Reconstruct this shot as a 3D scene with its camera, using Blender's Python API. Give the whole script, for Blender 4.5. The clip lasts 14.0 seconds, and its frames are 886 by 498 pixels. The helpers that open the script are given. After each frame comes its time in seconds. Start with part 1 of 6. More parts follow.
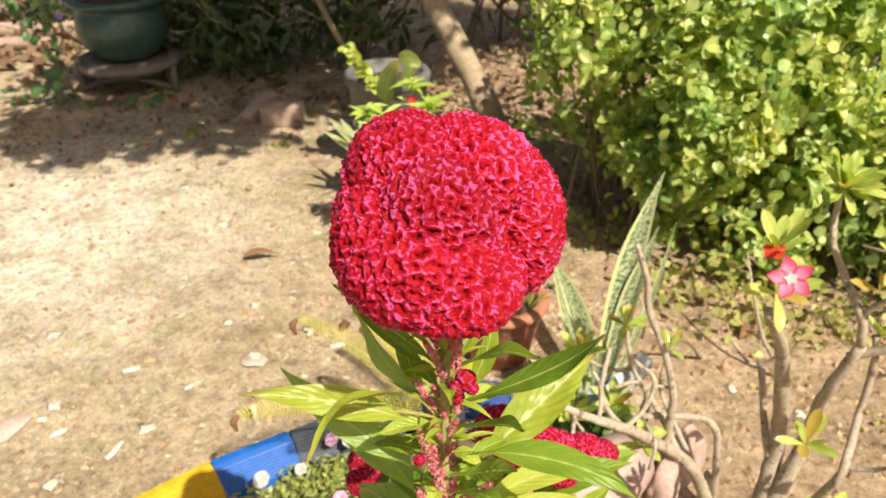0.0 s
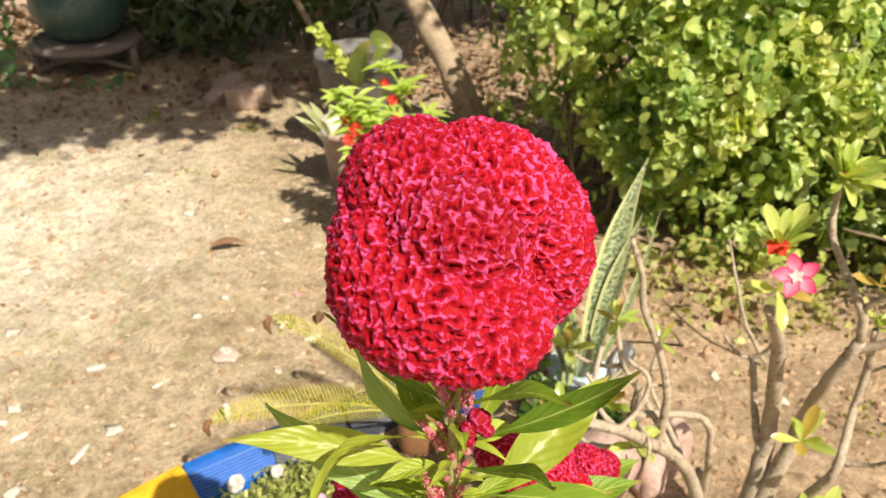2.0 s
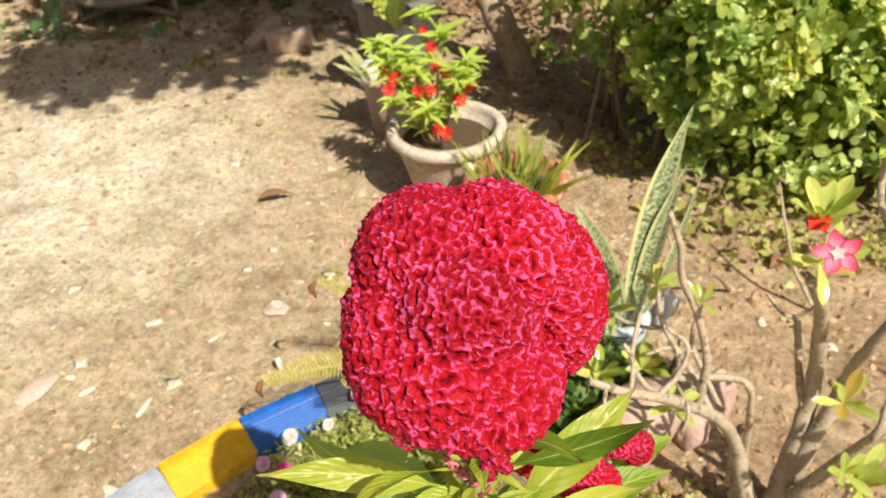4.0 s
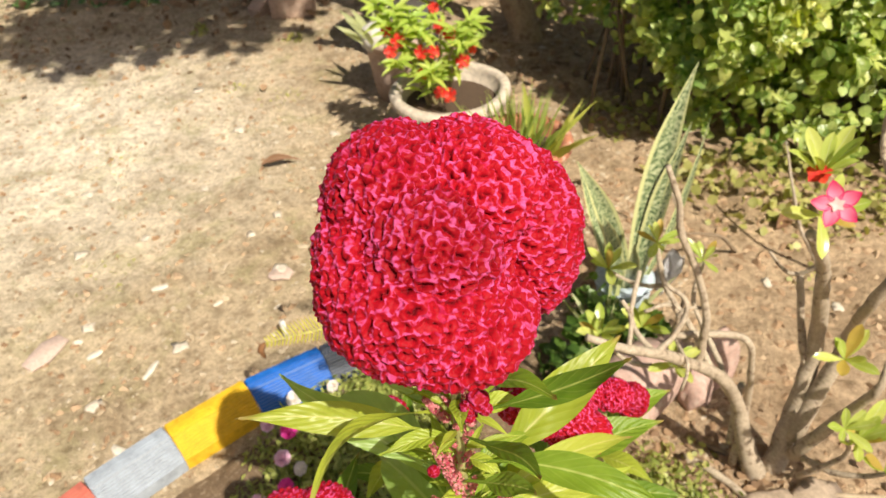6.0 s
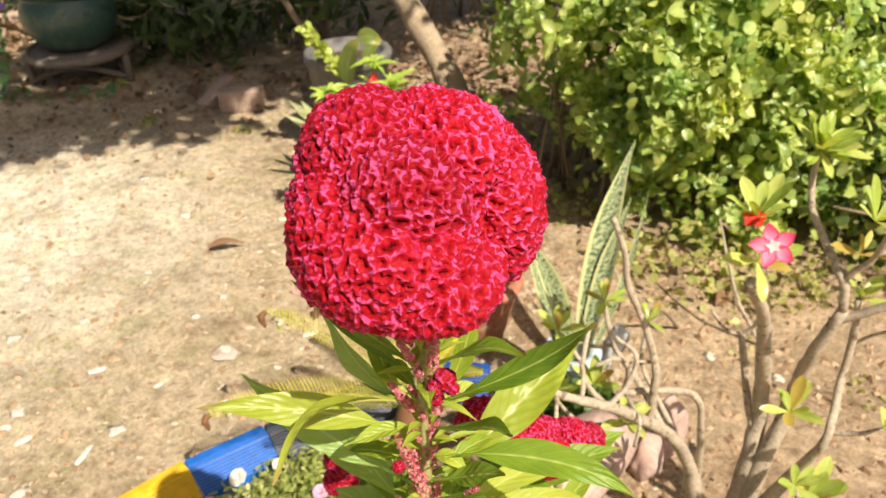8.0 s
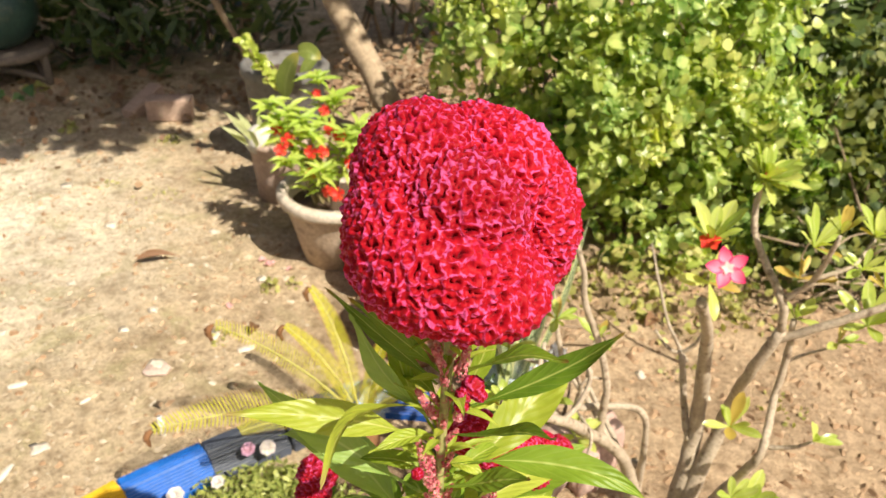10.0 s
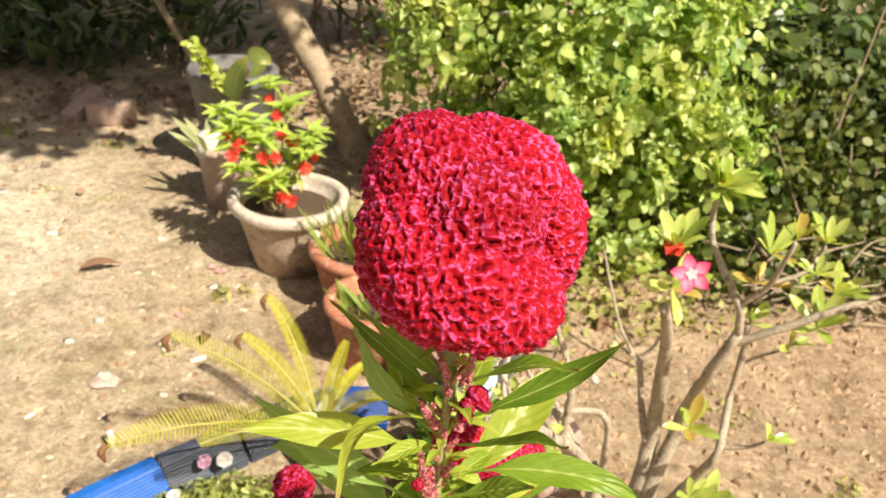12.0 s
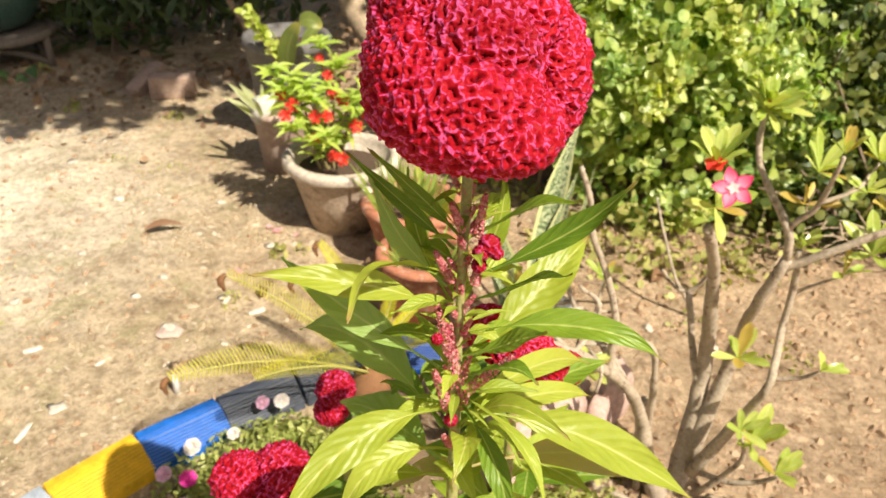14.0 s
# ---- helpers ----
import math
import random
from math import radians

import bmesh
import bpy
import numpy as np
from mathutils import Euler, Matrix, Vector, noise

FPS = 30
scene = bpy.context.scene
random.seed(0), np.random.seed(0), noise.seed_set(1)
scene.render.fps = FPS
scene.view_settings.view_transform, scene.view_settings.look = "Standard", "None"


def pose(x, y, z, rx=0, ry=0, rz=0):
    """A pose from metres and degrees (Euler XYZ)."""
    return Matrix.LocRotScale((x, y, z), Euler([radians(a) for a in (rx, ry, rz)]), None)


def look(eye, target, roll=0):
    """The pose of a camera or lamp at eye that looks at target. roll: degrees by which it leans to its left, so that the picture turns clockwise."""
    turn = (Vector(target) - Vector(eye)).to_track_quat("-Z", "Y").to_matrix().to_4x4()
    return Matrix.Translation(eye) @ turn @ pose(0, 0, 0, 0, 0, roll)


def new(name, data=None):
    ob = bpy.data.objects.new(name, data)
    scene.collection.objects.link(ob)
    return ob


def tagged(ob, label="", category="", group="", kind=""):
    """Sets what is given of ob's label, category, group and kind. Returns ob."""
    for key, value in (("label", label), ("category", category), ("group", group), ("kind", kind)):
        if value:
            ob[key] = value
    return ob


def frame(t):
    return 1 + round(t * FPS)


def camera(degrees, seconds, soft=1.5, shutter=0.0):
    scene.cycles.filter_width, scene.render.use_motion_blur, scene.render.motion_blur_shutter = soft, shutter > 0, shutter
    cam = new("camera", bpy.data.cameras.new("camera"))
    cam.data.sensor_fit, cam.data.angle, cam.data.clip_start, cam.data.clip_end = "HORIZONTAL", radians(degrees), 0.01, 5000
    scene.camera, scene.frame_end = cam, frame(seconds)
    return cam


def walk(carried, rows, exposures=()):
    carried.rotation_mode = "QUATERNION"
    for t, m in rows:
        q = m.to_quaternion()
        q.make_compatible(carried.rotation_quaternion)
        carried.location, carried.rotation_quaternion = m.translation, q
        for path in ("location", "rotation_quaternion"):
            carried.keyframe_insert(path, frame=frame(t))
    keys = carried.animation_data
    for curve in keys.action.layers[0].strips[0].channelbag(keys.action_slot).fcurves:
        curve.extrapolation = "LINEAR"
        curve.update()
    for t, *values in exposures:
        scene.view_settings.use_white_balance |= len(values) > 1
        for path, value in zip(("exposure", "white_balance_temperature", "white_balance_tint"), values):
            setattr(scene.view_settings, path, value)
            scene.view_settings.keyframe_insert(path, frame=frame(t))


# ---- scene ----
cam = camera(59.5, 14.0)
cam.data.dof.use_dof, cam.data.dof.focus_distance, cam.data.dof.aperture_fstop = True, 0.43, 18.0
PATH = [
    (0, (0.02, 0.042, 1.423), (-0.002, 1.77, 0.416), -0.3),
    (0.5, (0.009, 0.067, 1.422), (0.017, 1.789, 0.405), 0.7),
    (1, (0.006, 0.088, 1.418), (0.034, 1.8, 0.385), 0.7),
    (1.5, (-0.003, 0.106, 1.413), (0.055, 1.816, 0.377), 0.9),
    (2, (-0.005, 0.115, 1.412), (0.054, 1.814, 0.359), 0.4),
    (2.5, (-0.009, 0.135, 1.431), (-0.006, 1.797, 0.319), -0.8),
    (5, (0.032, 0.153, 1.486), (-0.049, 1.67, 0.185), -4.0),
    (5.5, (0.032, 0.154, 1.482), (-0.024, 1.625, 0.129), -3.4),
    (6, (0.038, 0.144, 1.461), (-0.068, 1.685, 0.19), -4.8),
    (6.5, (0.03, 0.127, 1.439), (-0.015, 1.785, 0.321), -2.8),
    (7, (0.027, 0.115, 1.419), (0.018, 1.77, 0.296), -2.5),
    (7.5, (0.028, 0.105, 1.415), (0.041, 1.779, 0.32), -2.2),
    (8, (0.02, 0.087, 1.404), (0.072, 1.785, 0.348), -1.8),
    (8.5, (0.006, 0.078, 1.403), (0.117, 1.783, 0.364), -0.5),
    (11, (-0.089, 0.079, 1.407), (0.238, 1.78, 0.406), 4.7),
    (11.5, (-0.095, 0.082, 1.407), (0.26, 1.778, 0.408), 5.1),
    (12, (-0.097, 0.085, 1.407), (0.322, 1.772, 0.419), 5.5),
    (12.5, (-0.093, 0.07, 1.392), (0.301, 1.772, 0.419), 4.6),
    (13, (-0.085, 0.059, 1.373), (0.281, 1.76, 0.386), 3.8),
    (13.5, (-0.077, 0.042, 1.365), (0.217, 1.766, 0.396), 2.4),
    (14, (-0.07, 0.022, 1.341), (0.19, 1.712, 0.304), 1.8),
]
walk(cam, [(t, look(eye, target, roll)) for t, eye, target, roll in PATH], [(t, e, 7100, 10) for t, e in ((0, 0.45), (2.5, 0.42), (5, 0.31), (6.2, 0.31), (7.5, 0.45), (8.7, 0.47), (11, 0.57), (12, 0.58), (13, 0.64), (14, 0.51))])

# ---- light ----
SUN_EL, SUN_AZ = 50.0, 146.0          # degrees; azimuth clockwise from +y
sun_dir = Vector((math.sin(radians(SUN_AZ)) * math.cos(radians(SUN_EL)),
                  math.cos(radians(SUN_AZ)) * math.cos(radians(SUN_EL)), math.sin(radians(SUN_EL))))
world = bpy.data.worlds.new("world")
scene.world = world
world.use_nodes = True
wn = world.node_tree
sky = wn.nodes.new("ShaderNodeTexSky")
sky.sky_type, sky.sun_disc = "NISHITA", False
sky.air_density, sky.dust_density, sky.ozone_density = 0.8, 4.0, 0.6
sky.sun_elevation, sky.sun_rotation = radians(SUN_EL), radians(SUN_AZ)
wn.links.new(sky.outputs[0], wn.nodes["Background"].inputs[0])
wn.nodes["Background"].inputs[1].default_value = 0.058
sun = new("sun", bpy.data.lights.new("sun", "SUN"))
sun.data.energy, sun.data.angle, sun.data.color = 5.0, radians(0.53), (1.0, 0.96, 0.87)
sun.matrix_world = look(sun_dir * 20, (0, 0, 0))


# ---- materials ----
def mat(name, rough=0.6, spec=0.4):
    m = bpy.data.materials.new(name)
    m.use_nodes = True
    b = m.node_tree.nodes["Principled BSDF"]
    b.inputs["Roughness"].default_value = rough
    b.inputs["Specular IOR Level"].default_value = spec
    return m, m.node_tree, b


def nd(nt, kind, **kw):
    n = nt.nodes.new(kind)
    for k, v in kw.items():
        n.inputs[k].default_value = v
    return n


def noise_tex(nt, scale, detail=4.0, rough=0.6, coord="Object", dist=0.0):
    c = nt.nodes.new("ShaderNodeTexCoord")
    n = nd(nt, "ShaderNodeTexNoise", Scale=scale, Detail=detail, Roughness=rough, Distortion=dist)
    nt.links.new(c.outputs[coord], n.inputs["Vector"])
    return n


def ramp(nt, src, stops):
    r = nt.nodes.new("ShaderNodeValToRGB")
    e = r.color_ramp.elements
    while len(e) < len(stops):
        e.new(0.5)
    for el, (p, c) in zip(e, stops):
        el.position, el.color = p, (*c, 1)
    nt.links.new(src, r.inputs[0])
    return r


def mix(nt, fac, a, b, kind="MIX"):
    m = nt.nodes.new("ShaderNodeMix")
    m.data_type, m.blend_type = "RGBA", kind
    for sock, v in ((m.inputs[0], fac), (m.inputs[6], a), (m.inputs[7], b)):
        if hasattr(v, "is_linked"):
            nt.links.new(v, sock)
        elif isinstance(v, tuple):
            sock.default_value = (*v, 1)
        else:
            sock.default_value = v
    return m.outputs[2]


def bump(nt, b, src, strength=0.4, dist=0.003):
    n = nd(nt, "ShaderNodeBump", Strength=strength, Distance=dist)
    nt.links.new(src, n.inputs["Height"])
    nt.links.new(n.outputs[0], b.inputs["Normal"])
    return n


def rough_mat(name, lo, hi, scale=20.0, rough=0.8, spot=None, spot_scale=90.0, bump_d=0.003, spec=0.3, per_object=0.0, fine=6.0):
    """A mottled surface: two scales of noise, spots of a third colour, relief."""
    m, nt, b = mat(name, rough, spec)
    n1 = noise_tex(nt, scale, 5)
    n2 = noise_tex(nt, scale * fine, 4)
    c = mix(nt, n1.outputs["Fac"], lo, hi)
    r2 = ramp(nt, n2.outputs["Fac"], [(0.3, (0.72, 0.72, 0.72)), (0.7, (1.18, 1.18, 1.18))])
    c = mix(nt, 1.0, c, r2.outputs[0], "MULTIPLY")
    if spot:
        n3 = noise_tex(nt, spot_scale, 3)
        r3 = ramp(nt, n3.outputs["Fac"], [(0.56, (0, 0, 0)), (0.68, (1, 1, 1))])
        c = mix(nt, r3.outputs[0], c, spot)
    if per_object:
        oi = nt.nodes.new("ShaderNodeObjectInfo")
        mr = nd(nt, "ShaderNodeMapRange")
        mr.inputs[3].default_value, mr.inputs[4].default_value = 1 - per_object, 1 + per_object
        nt.links.new(oi.outputs["Random"], mr.inputs[0])
        c = mix(nt, 1.0, c, mr.outputs[0], "MULTIPLY")
    nt.links.new(c, b.inputs["Base Color"])
    bump(nt, b, n2.outputs["Fac"], 0.5, bump_d)
    return m


def leaf_mat(name, dark, light, vein=None, rough=0.4, trans=0.35, nveins=11.0, island=True, edge=None, spec=0.5, tip=None, bumpy=0.16, clump=0.0, tip_from=0.72):
    """A leaf: uv.x across from 0 to 1, uv.y along; ribs, blotches, light let through."""
    m, nt, b = mat(name, rough, spec)
    uv = nt.nodes.new("ShaderNodeUVMap")
    sep = nt.nodes.new("ShaderNodeSeparateXYZ")
    nt.links.new(uv.outputs[0], sep.inputs[0])
    n = noise_tex(nt, 55.0, 3)
    rnd = nt.nodes.new("ShaderNodeNewGeometry").outputs["Random Per Island"] if island else nt.nodes.new("ShaderNodeObjectInfo").outputs["Random"]
    a = nd(nt, "ShaderNodeMath"); a.operation = "MULTIPLY_ADD"
    nt.links.new(rnd, a.inputs[0]); a.inputs[1].default_value = 0.75
    s = nd(nt, "ShaderNodeMath"); s.operation = "MULTIPLY_ADD"
    nt.links.new(n.outputs["Fac"], s.inputs[0]); s.inputs[1].default_value = 0.7; s.inputs[2].default_value = -0.25
    nt.links.new(s.outputs[0], a.inputs[2])
    a.use_clamp = True
    c = mix(nt, a.outputs[0], dark, light)
    if clump:
        cn = noise_tex(nt, clump, 3)
        c = mix(nt, 1.0, c, ramp(nt, cn.outputs["Fac"], [(0.34, (0.45, 0.66, 0.55)), (0.52, (1, 1, 1)), (0.7, (1.2, 1.08, 1.0))]).outputs[0], "MULTIPLY")

    def m2(op, x, y):
        q = nt.nodes.new("ShaderNodeMath"); q.operation = op
        for sock, v in zip(q.inputs, (x, y)):
            if hasattr(v, "is_linked"):
                nt.links.new(v, sock)
            else:
                sock.default_value = v
        return q.outputs[0]

    across = m2("ABSOLUTE", m2("SUBTRACT", sep.outputs[0], 0.5), 0.0)
    along = m2("ADD", sep.outputs[1], m2("MULTIPLY", n.outputs["Fac"], 0.06))
    if vein:
        rib = nd(nt, "ShaderNodeMapRange")
        rib.inputs[1].default_value, rib.inputs[2].default_value, rib.inputs[3].default_value, rib.inputs[4].default_value = 0.012, 0.05, 0.8, 0.0
        nt.links.new(across, rib.inputs[0])
        mid = rib.outputs[0]
        side = m2("SINE", m2("MULTIPLY", m2("SUBTRACT", along, m2("MULTIPLY", across, 0.45)), nveins * 6.283), 0.0)
        side = m2("MULTIPLY", m2("POWER", m2("MAXIMUM", side, 0.0), 16.0), 0.16)
        f = m2("MAXIMUM", mid, side)
        c = mix(nt, f, c, vein)
        bn = nd(nt, "ShaderNodeBump", Strength=bumpy, Distance=0.0012)
        wave = m2("SINE", m2("MULTIPLY", m2("SUBTRACT", along, m2("MULTIPLY", across, 0.45)), nveins * 6.283), 0.0)
        nt.links.new(wave, bn.inputs["Height"])
        nt.links.new(bn.outputs[0], b.inputs["Normal"])
    if edge:
        c = mix(nt, m2("GREATER_THAN", across, 0.40), c, edge)
    if tip:
        q = nd(nt, "ShaderNodeMapRange")
        q.inputs[1].default_value, q.inputs[2].default_value = tip_from, 0.98
        nt.links.new(sep.outputs[1], q.inputs[0])
        c = mix(nt, q.outputs[0], c, tip)
    nt.links.new(c, b.inputs["Base Color"])
    t = nt.nodes.new("ShaderNodeBsdfTranslucent")
    nt.links.new(mix(nt, 1.0, c, (1.15, 1.25, 0.45), "MULTIPLY"), t.inputs[0])
    ms = nd(nt, "ShaderNodeMixShader"); ms.inputs[0].default_value = trans
    nt.links.new(b.outputs[0], ms.inputs[1]); nt.links.new(t.outputs[0], ms.inputs[2])
    nt.links.new(ms.outputs[0], nt.nodes["Material Output"].inputs["Surface"])
    return m


# ---- mesh helpers ----
def mesh_of(name, bm, material, smooth=True):
    me = bpy.data.meshes.new(name)
    bm.normal_update()
    bm.to_mesh(me)
    bm.free()
    me.materials.append(material)
    if smooth:
        me.polygons.foreach_set("use_smooth", [True] * len(me.polygons))
    return me


def part(name, bm, material, parent=None, label="", smooth=True):
    me = bm if isinstance(bm, bpy.types.Mesh) else mesh_of(name, bm, material, smooth)
    ob = new(name, me)
    if parent:
        ob.parent = parent
    return tagged(ob, label)


def thing(name, at, label, category, group="", kind=""):
    ob = new(name)
    ob.location = at
    ob.empty_display_size = 0.05
    tagged(ob, label, category, group, kind)
    bpy.context.view_layer.update()
    return ob


def shift(bm, v):
    bmesh.ops.translate(bm, verts=bm.verts, vec=v)
    return bm


def lathe(profile, seg=32, wobble=0.0, bm=None):
    """A turned body from (radius, height) pairs."""
    bm = bm or bmesh.new()
    rings = []
    for r, z in profile:
        ring = []
        for i in range(seg):
            a = 2 * math.pi * i / seg
            k = 1 + wobble * noise.noise((math.cos(a) * 1.5, math.sin(a) * 1.5, z * 9))
            ring.append(bm.verts.new((r * k * math.cos(a), r * k * math.sin(a), z)))
        rings.append(ring)
    for a, b in zip(rings, rings[1:]):
        for i in range(seg):
            bm.faces.new((a[i], a[(i + 1) % seg], b[(i + 1) % seg], b[i]))
    if profile[0][0] > 1e-4:
        bm.faces.new(rings[0][::-1])
    if profile[-1][0] > 1e-4:
        bm.faces.new(rings[-1])
    return bm


def tube(points, radii, seg=8, bm=None, rough=0.0, seed=0):
    """A tapered round limb along points; rough makes it uneven."""
    bm = bm or bmesh.new()
    pts = [Vector(p) for p in points]
    rings, side = [], Vector((0.3, 0.9, 0.2))
    for i, p in enumerate(pts):
        d = (pts[min(i + 1, len(pts) - 1)] - pts[max(i - 1, 0)]).normalized()
        u = d.cross(side)
        if u.length < 0.05:
            u = d.orthogonal()
        u.normalize()
        w = d.cross(u)
        ring = []
        for k in range(seg):
            a = 2 * math.pi * k / seg
            r = radii[i] if not isinstance(radii, float) else radii
            q = p + (u * math.cos(a) + w * math.sin(a)) * r
            if rough:
                q += (q - p) * rough * noise.noise(q * (0.7 / max(r, 0.003)) + Vector((seed, 0, 0)))
            ring.append(bm.verts.new(q))
        side = u
        rings.append(ring)
    n = len(rings[0])
    for a, b in zip(rings, rings[1:]):
        # match the ring that turns least
        off = min(range(n), key=lambda o: (a[0].co - b[o].co).length)
        for k in range(n):
            bm.faces.new((a[k], a[(k + 1) % n], b[(k + 1 + off) % n], b[(k + off) % n]))
    bm.faces.new(rings[0][::-1])
    bm.faces.new(rings[-1])
    bmesh.ops.recalc_face_normals(bm, faces=bm.faces)
    return bm


def smooth_path(points, n=4, jitter=0.0, seed=0):
    """Points along a curve through the given ones (Catmull-Rom)."""
    p = [Vector(q) for q in points]
    p = [2 * p[0] - p[1], *p, 2 * p[-1] - p[-2]]
    out = []
    for i in range(1, len(p) - 2):
        for k in range(n):
            t = k / n
            a, b, c, d = p[i - 1:i + 3]
            q = 0.5 * (2 * b + (c - a) * t + (2 * a - 5 * b + 4 * c - d) * t * t + (3 * b - a - 3 * c + d) * t ** 3)
            out.append(q + jitter * noise.noise_vector(q * 40 + Vector((seed, 0, 0))))
    return [*out, p[-2]]


def lerp_list(values, n):
    """values spread over n entries."""
    return [float(v) for v in np.interp(np.linspace(0, len(values) - 1, n), range(len(values)), values)]


SHAPES = {
    "lance": lambda v: 1.06 * math.sin(math.pi * min(1, v) ** 0.78) ** 1.32 * (1 - 0.08 * v),
    "oval": lambda v: max(0, math.sin(math.pi * v ** 0.85)) ** 0.6,
    "spoon": lambda v: (0.10 + 0.9 * math.sin(math.pi * v ** 1.5) ** 0.75) if v < 1 else 0.0,
    "star": lambda v: math.sin(math.pi * v ** 0.8) ** 0.75 if 0 < v < 1 else 0.08,
    "petal": lambda v: (0.10 + 0.9 * v ** 1.3) * (1 - max(0, (v - 0.78) / 0.22) ** 2.2) ** 0.5 if v < 1 else 0.0,
    "sword": lambda v: (0.55 + 0.45 * math.sin(math.pi * min(1, v * 1.1))) * (1 - max(0, (v - 0.55) / 0.45) ** 1.8) if v < 1 else 0.0,
    "heart": lambda v: (1 - v) ** 0.6 * min(1, (v + 0.02) * 7) ** 0.5,
}


def blade(base, tip, width, bend=(0, 0, 0), face=(0, 0, 1), shape="lance", fold=0.15, rows=12, wave=0.0, bm=None, cols=4, seed=0.0, stalk=0.0, quilt=0.0, ripple=0.0, nveins=11.0):
    """One leaf from base to tip, bowed by bend, its upper side towards face, folded along the middle."""
    bm = bm or bmesh.new()
    uv = bm.loops.layers.uv.verify()
    a, c, b = Vector(base), Vector(tip), (Vector(base) + Vector(tip)) / 2 + Vector(bend)
    face, prev, grid = Vector(face).normalized(), None, []
    f = SHAPES[shape]
    for i in range(rows + 1):
        t = i / rows
        p = a * (1 - t) ** 2 + b * 2 * t * (1 - t) + c * t * t
        d = ((b - a) * (1 - t) + (c - b) * t).normalized()
        s = d.cross(face)
        s = s.normalized() if s.length > 0.05 else (prev or d.orthogonal().normalized())
        n = s.cross(d)
        prev = s
        p = p + n * (ripple * (c - a).length * math.sin(8.5 * t + seed) * t)
        v = max(0.0, (t - stalk) / (1 - stalk))
        w = width / 2 * f(v) if t >= stalk else 0.0
        w = max(w, 0.0012 if width > 0.01 else 0.0004) if t < 0.98 else 0.0003
        row = []
        for k in range(cols + 1):
            u = k / cols * 2 - 1
            h = abs(u) * fold * w * 2 + wave * width * math.sin((9 if not quilt else 15) * t + 2.1 * seed + 2 * u) * abs(u) * 0.5
            if quilt:
                h += quilt * w * math.sin(6.283 * nveins * (t - 0.22 * abs(u))) * math.sin(math.pi * min(1, abs(u) * 1.15) ** 0.8)
            row.append((bm.verts.new(p + s * (u * w) + n * h), (k / cols, t)))
        grid.append(row)
    for r0, r1 in zip(grid, grid[1:]):
        for k in range(cols):
            q = (r0[k], r0[k + 1], r1[k + 1], r1[k])
            fc = bm.faces.new([x[0] for x in q])
            for lp, x in zip(fc.loops, q):
                lp[uv].uv = x[1]
    return bm


def rbox(sx, sy, sz, bev=0.005, seg=2, bm=None):
    bm = bm or bmesh.new()
    r = bmesh.ops.create_cube(bm, size=1.0)
    bmesh.ops.scale(bm, vec=(sx, sy, sz), verts=r["verts"])
    bmesh.ops.translate(bm, vec=(0, 0, sz / 2), verts=r["verts"])
    bmesh.ops.bevel(bm, geom=bm.edges[:], offset=bev, segments=seg, affect="EDGES", profile=0.6)
    return bm


# outline of one small leaf: across, along, lift
LEAF = np.array([(0, 0, 0), (-.37, .24, .07), (0, .33, 0), (.37, .24, .07), (-.43, .68, .05), (0, .66, -.02), (.43, .68, .05), (0, 1, -.06)])
LEAF_F = [(0, 2, 1), (0, 3, 2), (1, 2, 5, 4), (2, 3, 6, 5), (4, 5, 7), (5, 6, 7)]
ROUND = np.array([(0, 0, 0), *[(s * w, t, (0.09 if s else 0.02) * z) for t, w, z in ((.14, .25, .6), (.38, .42, .9), (.66, .44, .8), (.88, .28, .2)) for s in (-1, 0, 1)], (0, 1, -.07)])
ROUND_F = [(0, 2, 1), (0, 3, 2), *[(3 * r + c, 3 * r + c + 1, 3 * r + c + 4, 3 * r + c + 3) for r in range(3) for c in (1, 2)], (10, 11, 13), (11, 12, 13)]
SLIM = LEAF * np.array([0.32, 1, 0.5])


def leaf_cloud(name, centres, normals, sizes, material, parent=None, outline=LEAF, flat=0.5, label="", seed=1, droop=0.3, ways=None):
    """Many small leaves as one mesh: at each centre a folded leaf that faces about its normal and points along ways."""
    rs = np.random.RandomState(seed)
    c, n = np.asarray(centres, float), np.asarray(normals, float)
    n = n + rs.normal(0, flat, n.shape)
    n /= np.linalg.norm(n, axis=1)[:, None] + 1e-9
    d = rs.normal(0, 1, n.shape) if ways is None else np.array(ways, float)
    d[:, 2] -= droop
    d -= n * np.sum(d * n, 1)[:, None]
    d /= np.linalg.norm(d, axis=1)[:, None] + 1e-9
    s = np.cross(d, n)
    z = np.asarray(sizes)[:, None, None]
    curl = rs.uniform(-1.5, 2.5, len(c))[:, None, None]
    o = outline[None]
    v = c[:, None] + z * (s[:, None] * o[..., :1] + d[:, None] * (o[..., 1:2] - 0.4) + n[:, None] * o[..., 2:] * curl)
    k = len(outline)
    faces = [tuple(i * k + j for j in f) for i in range(len(c)) for f in (LEAF_F if k == 8 else ROUND_F)]
    me = bpy.data.meshes.new(name)
    me.from_pydata(v.reshape(-1, 3).tolist(), [], faces)
    uv = me.uv_layers.new(name="UVMap")
    idx = np.zeros(len(me.loops), np.int32)
    me.loops.foreach_get("vertex_index", idx)
    tab = np.stack([outline[:, 0] / 0.8 + 0.5, outline[:, 1]], 1)
    uv.data.foreach_set("uv", tab[idx % k].astype(np.float32).ravel())
    me.polygons.foreach_set("use_smooth", [True] * len(me.polygons))
    me.materials.append(material)
    return tagged(part(name, me, material, parent, label), kind="stuff" if parent is None else "")


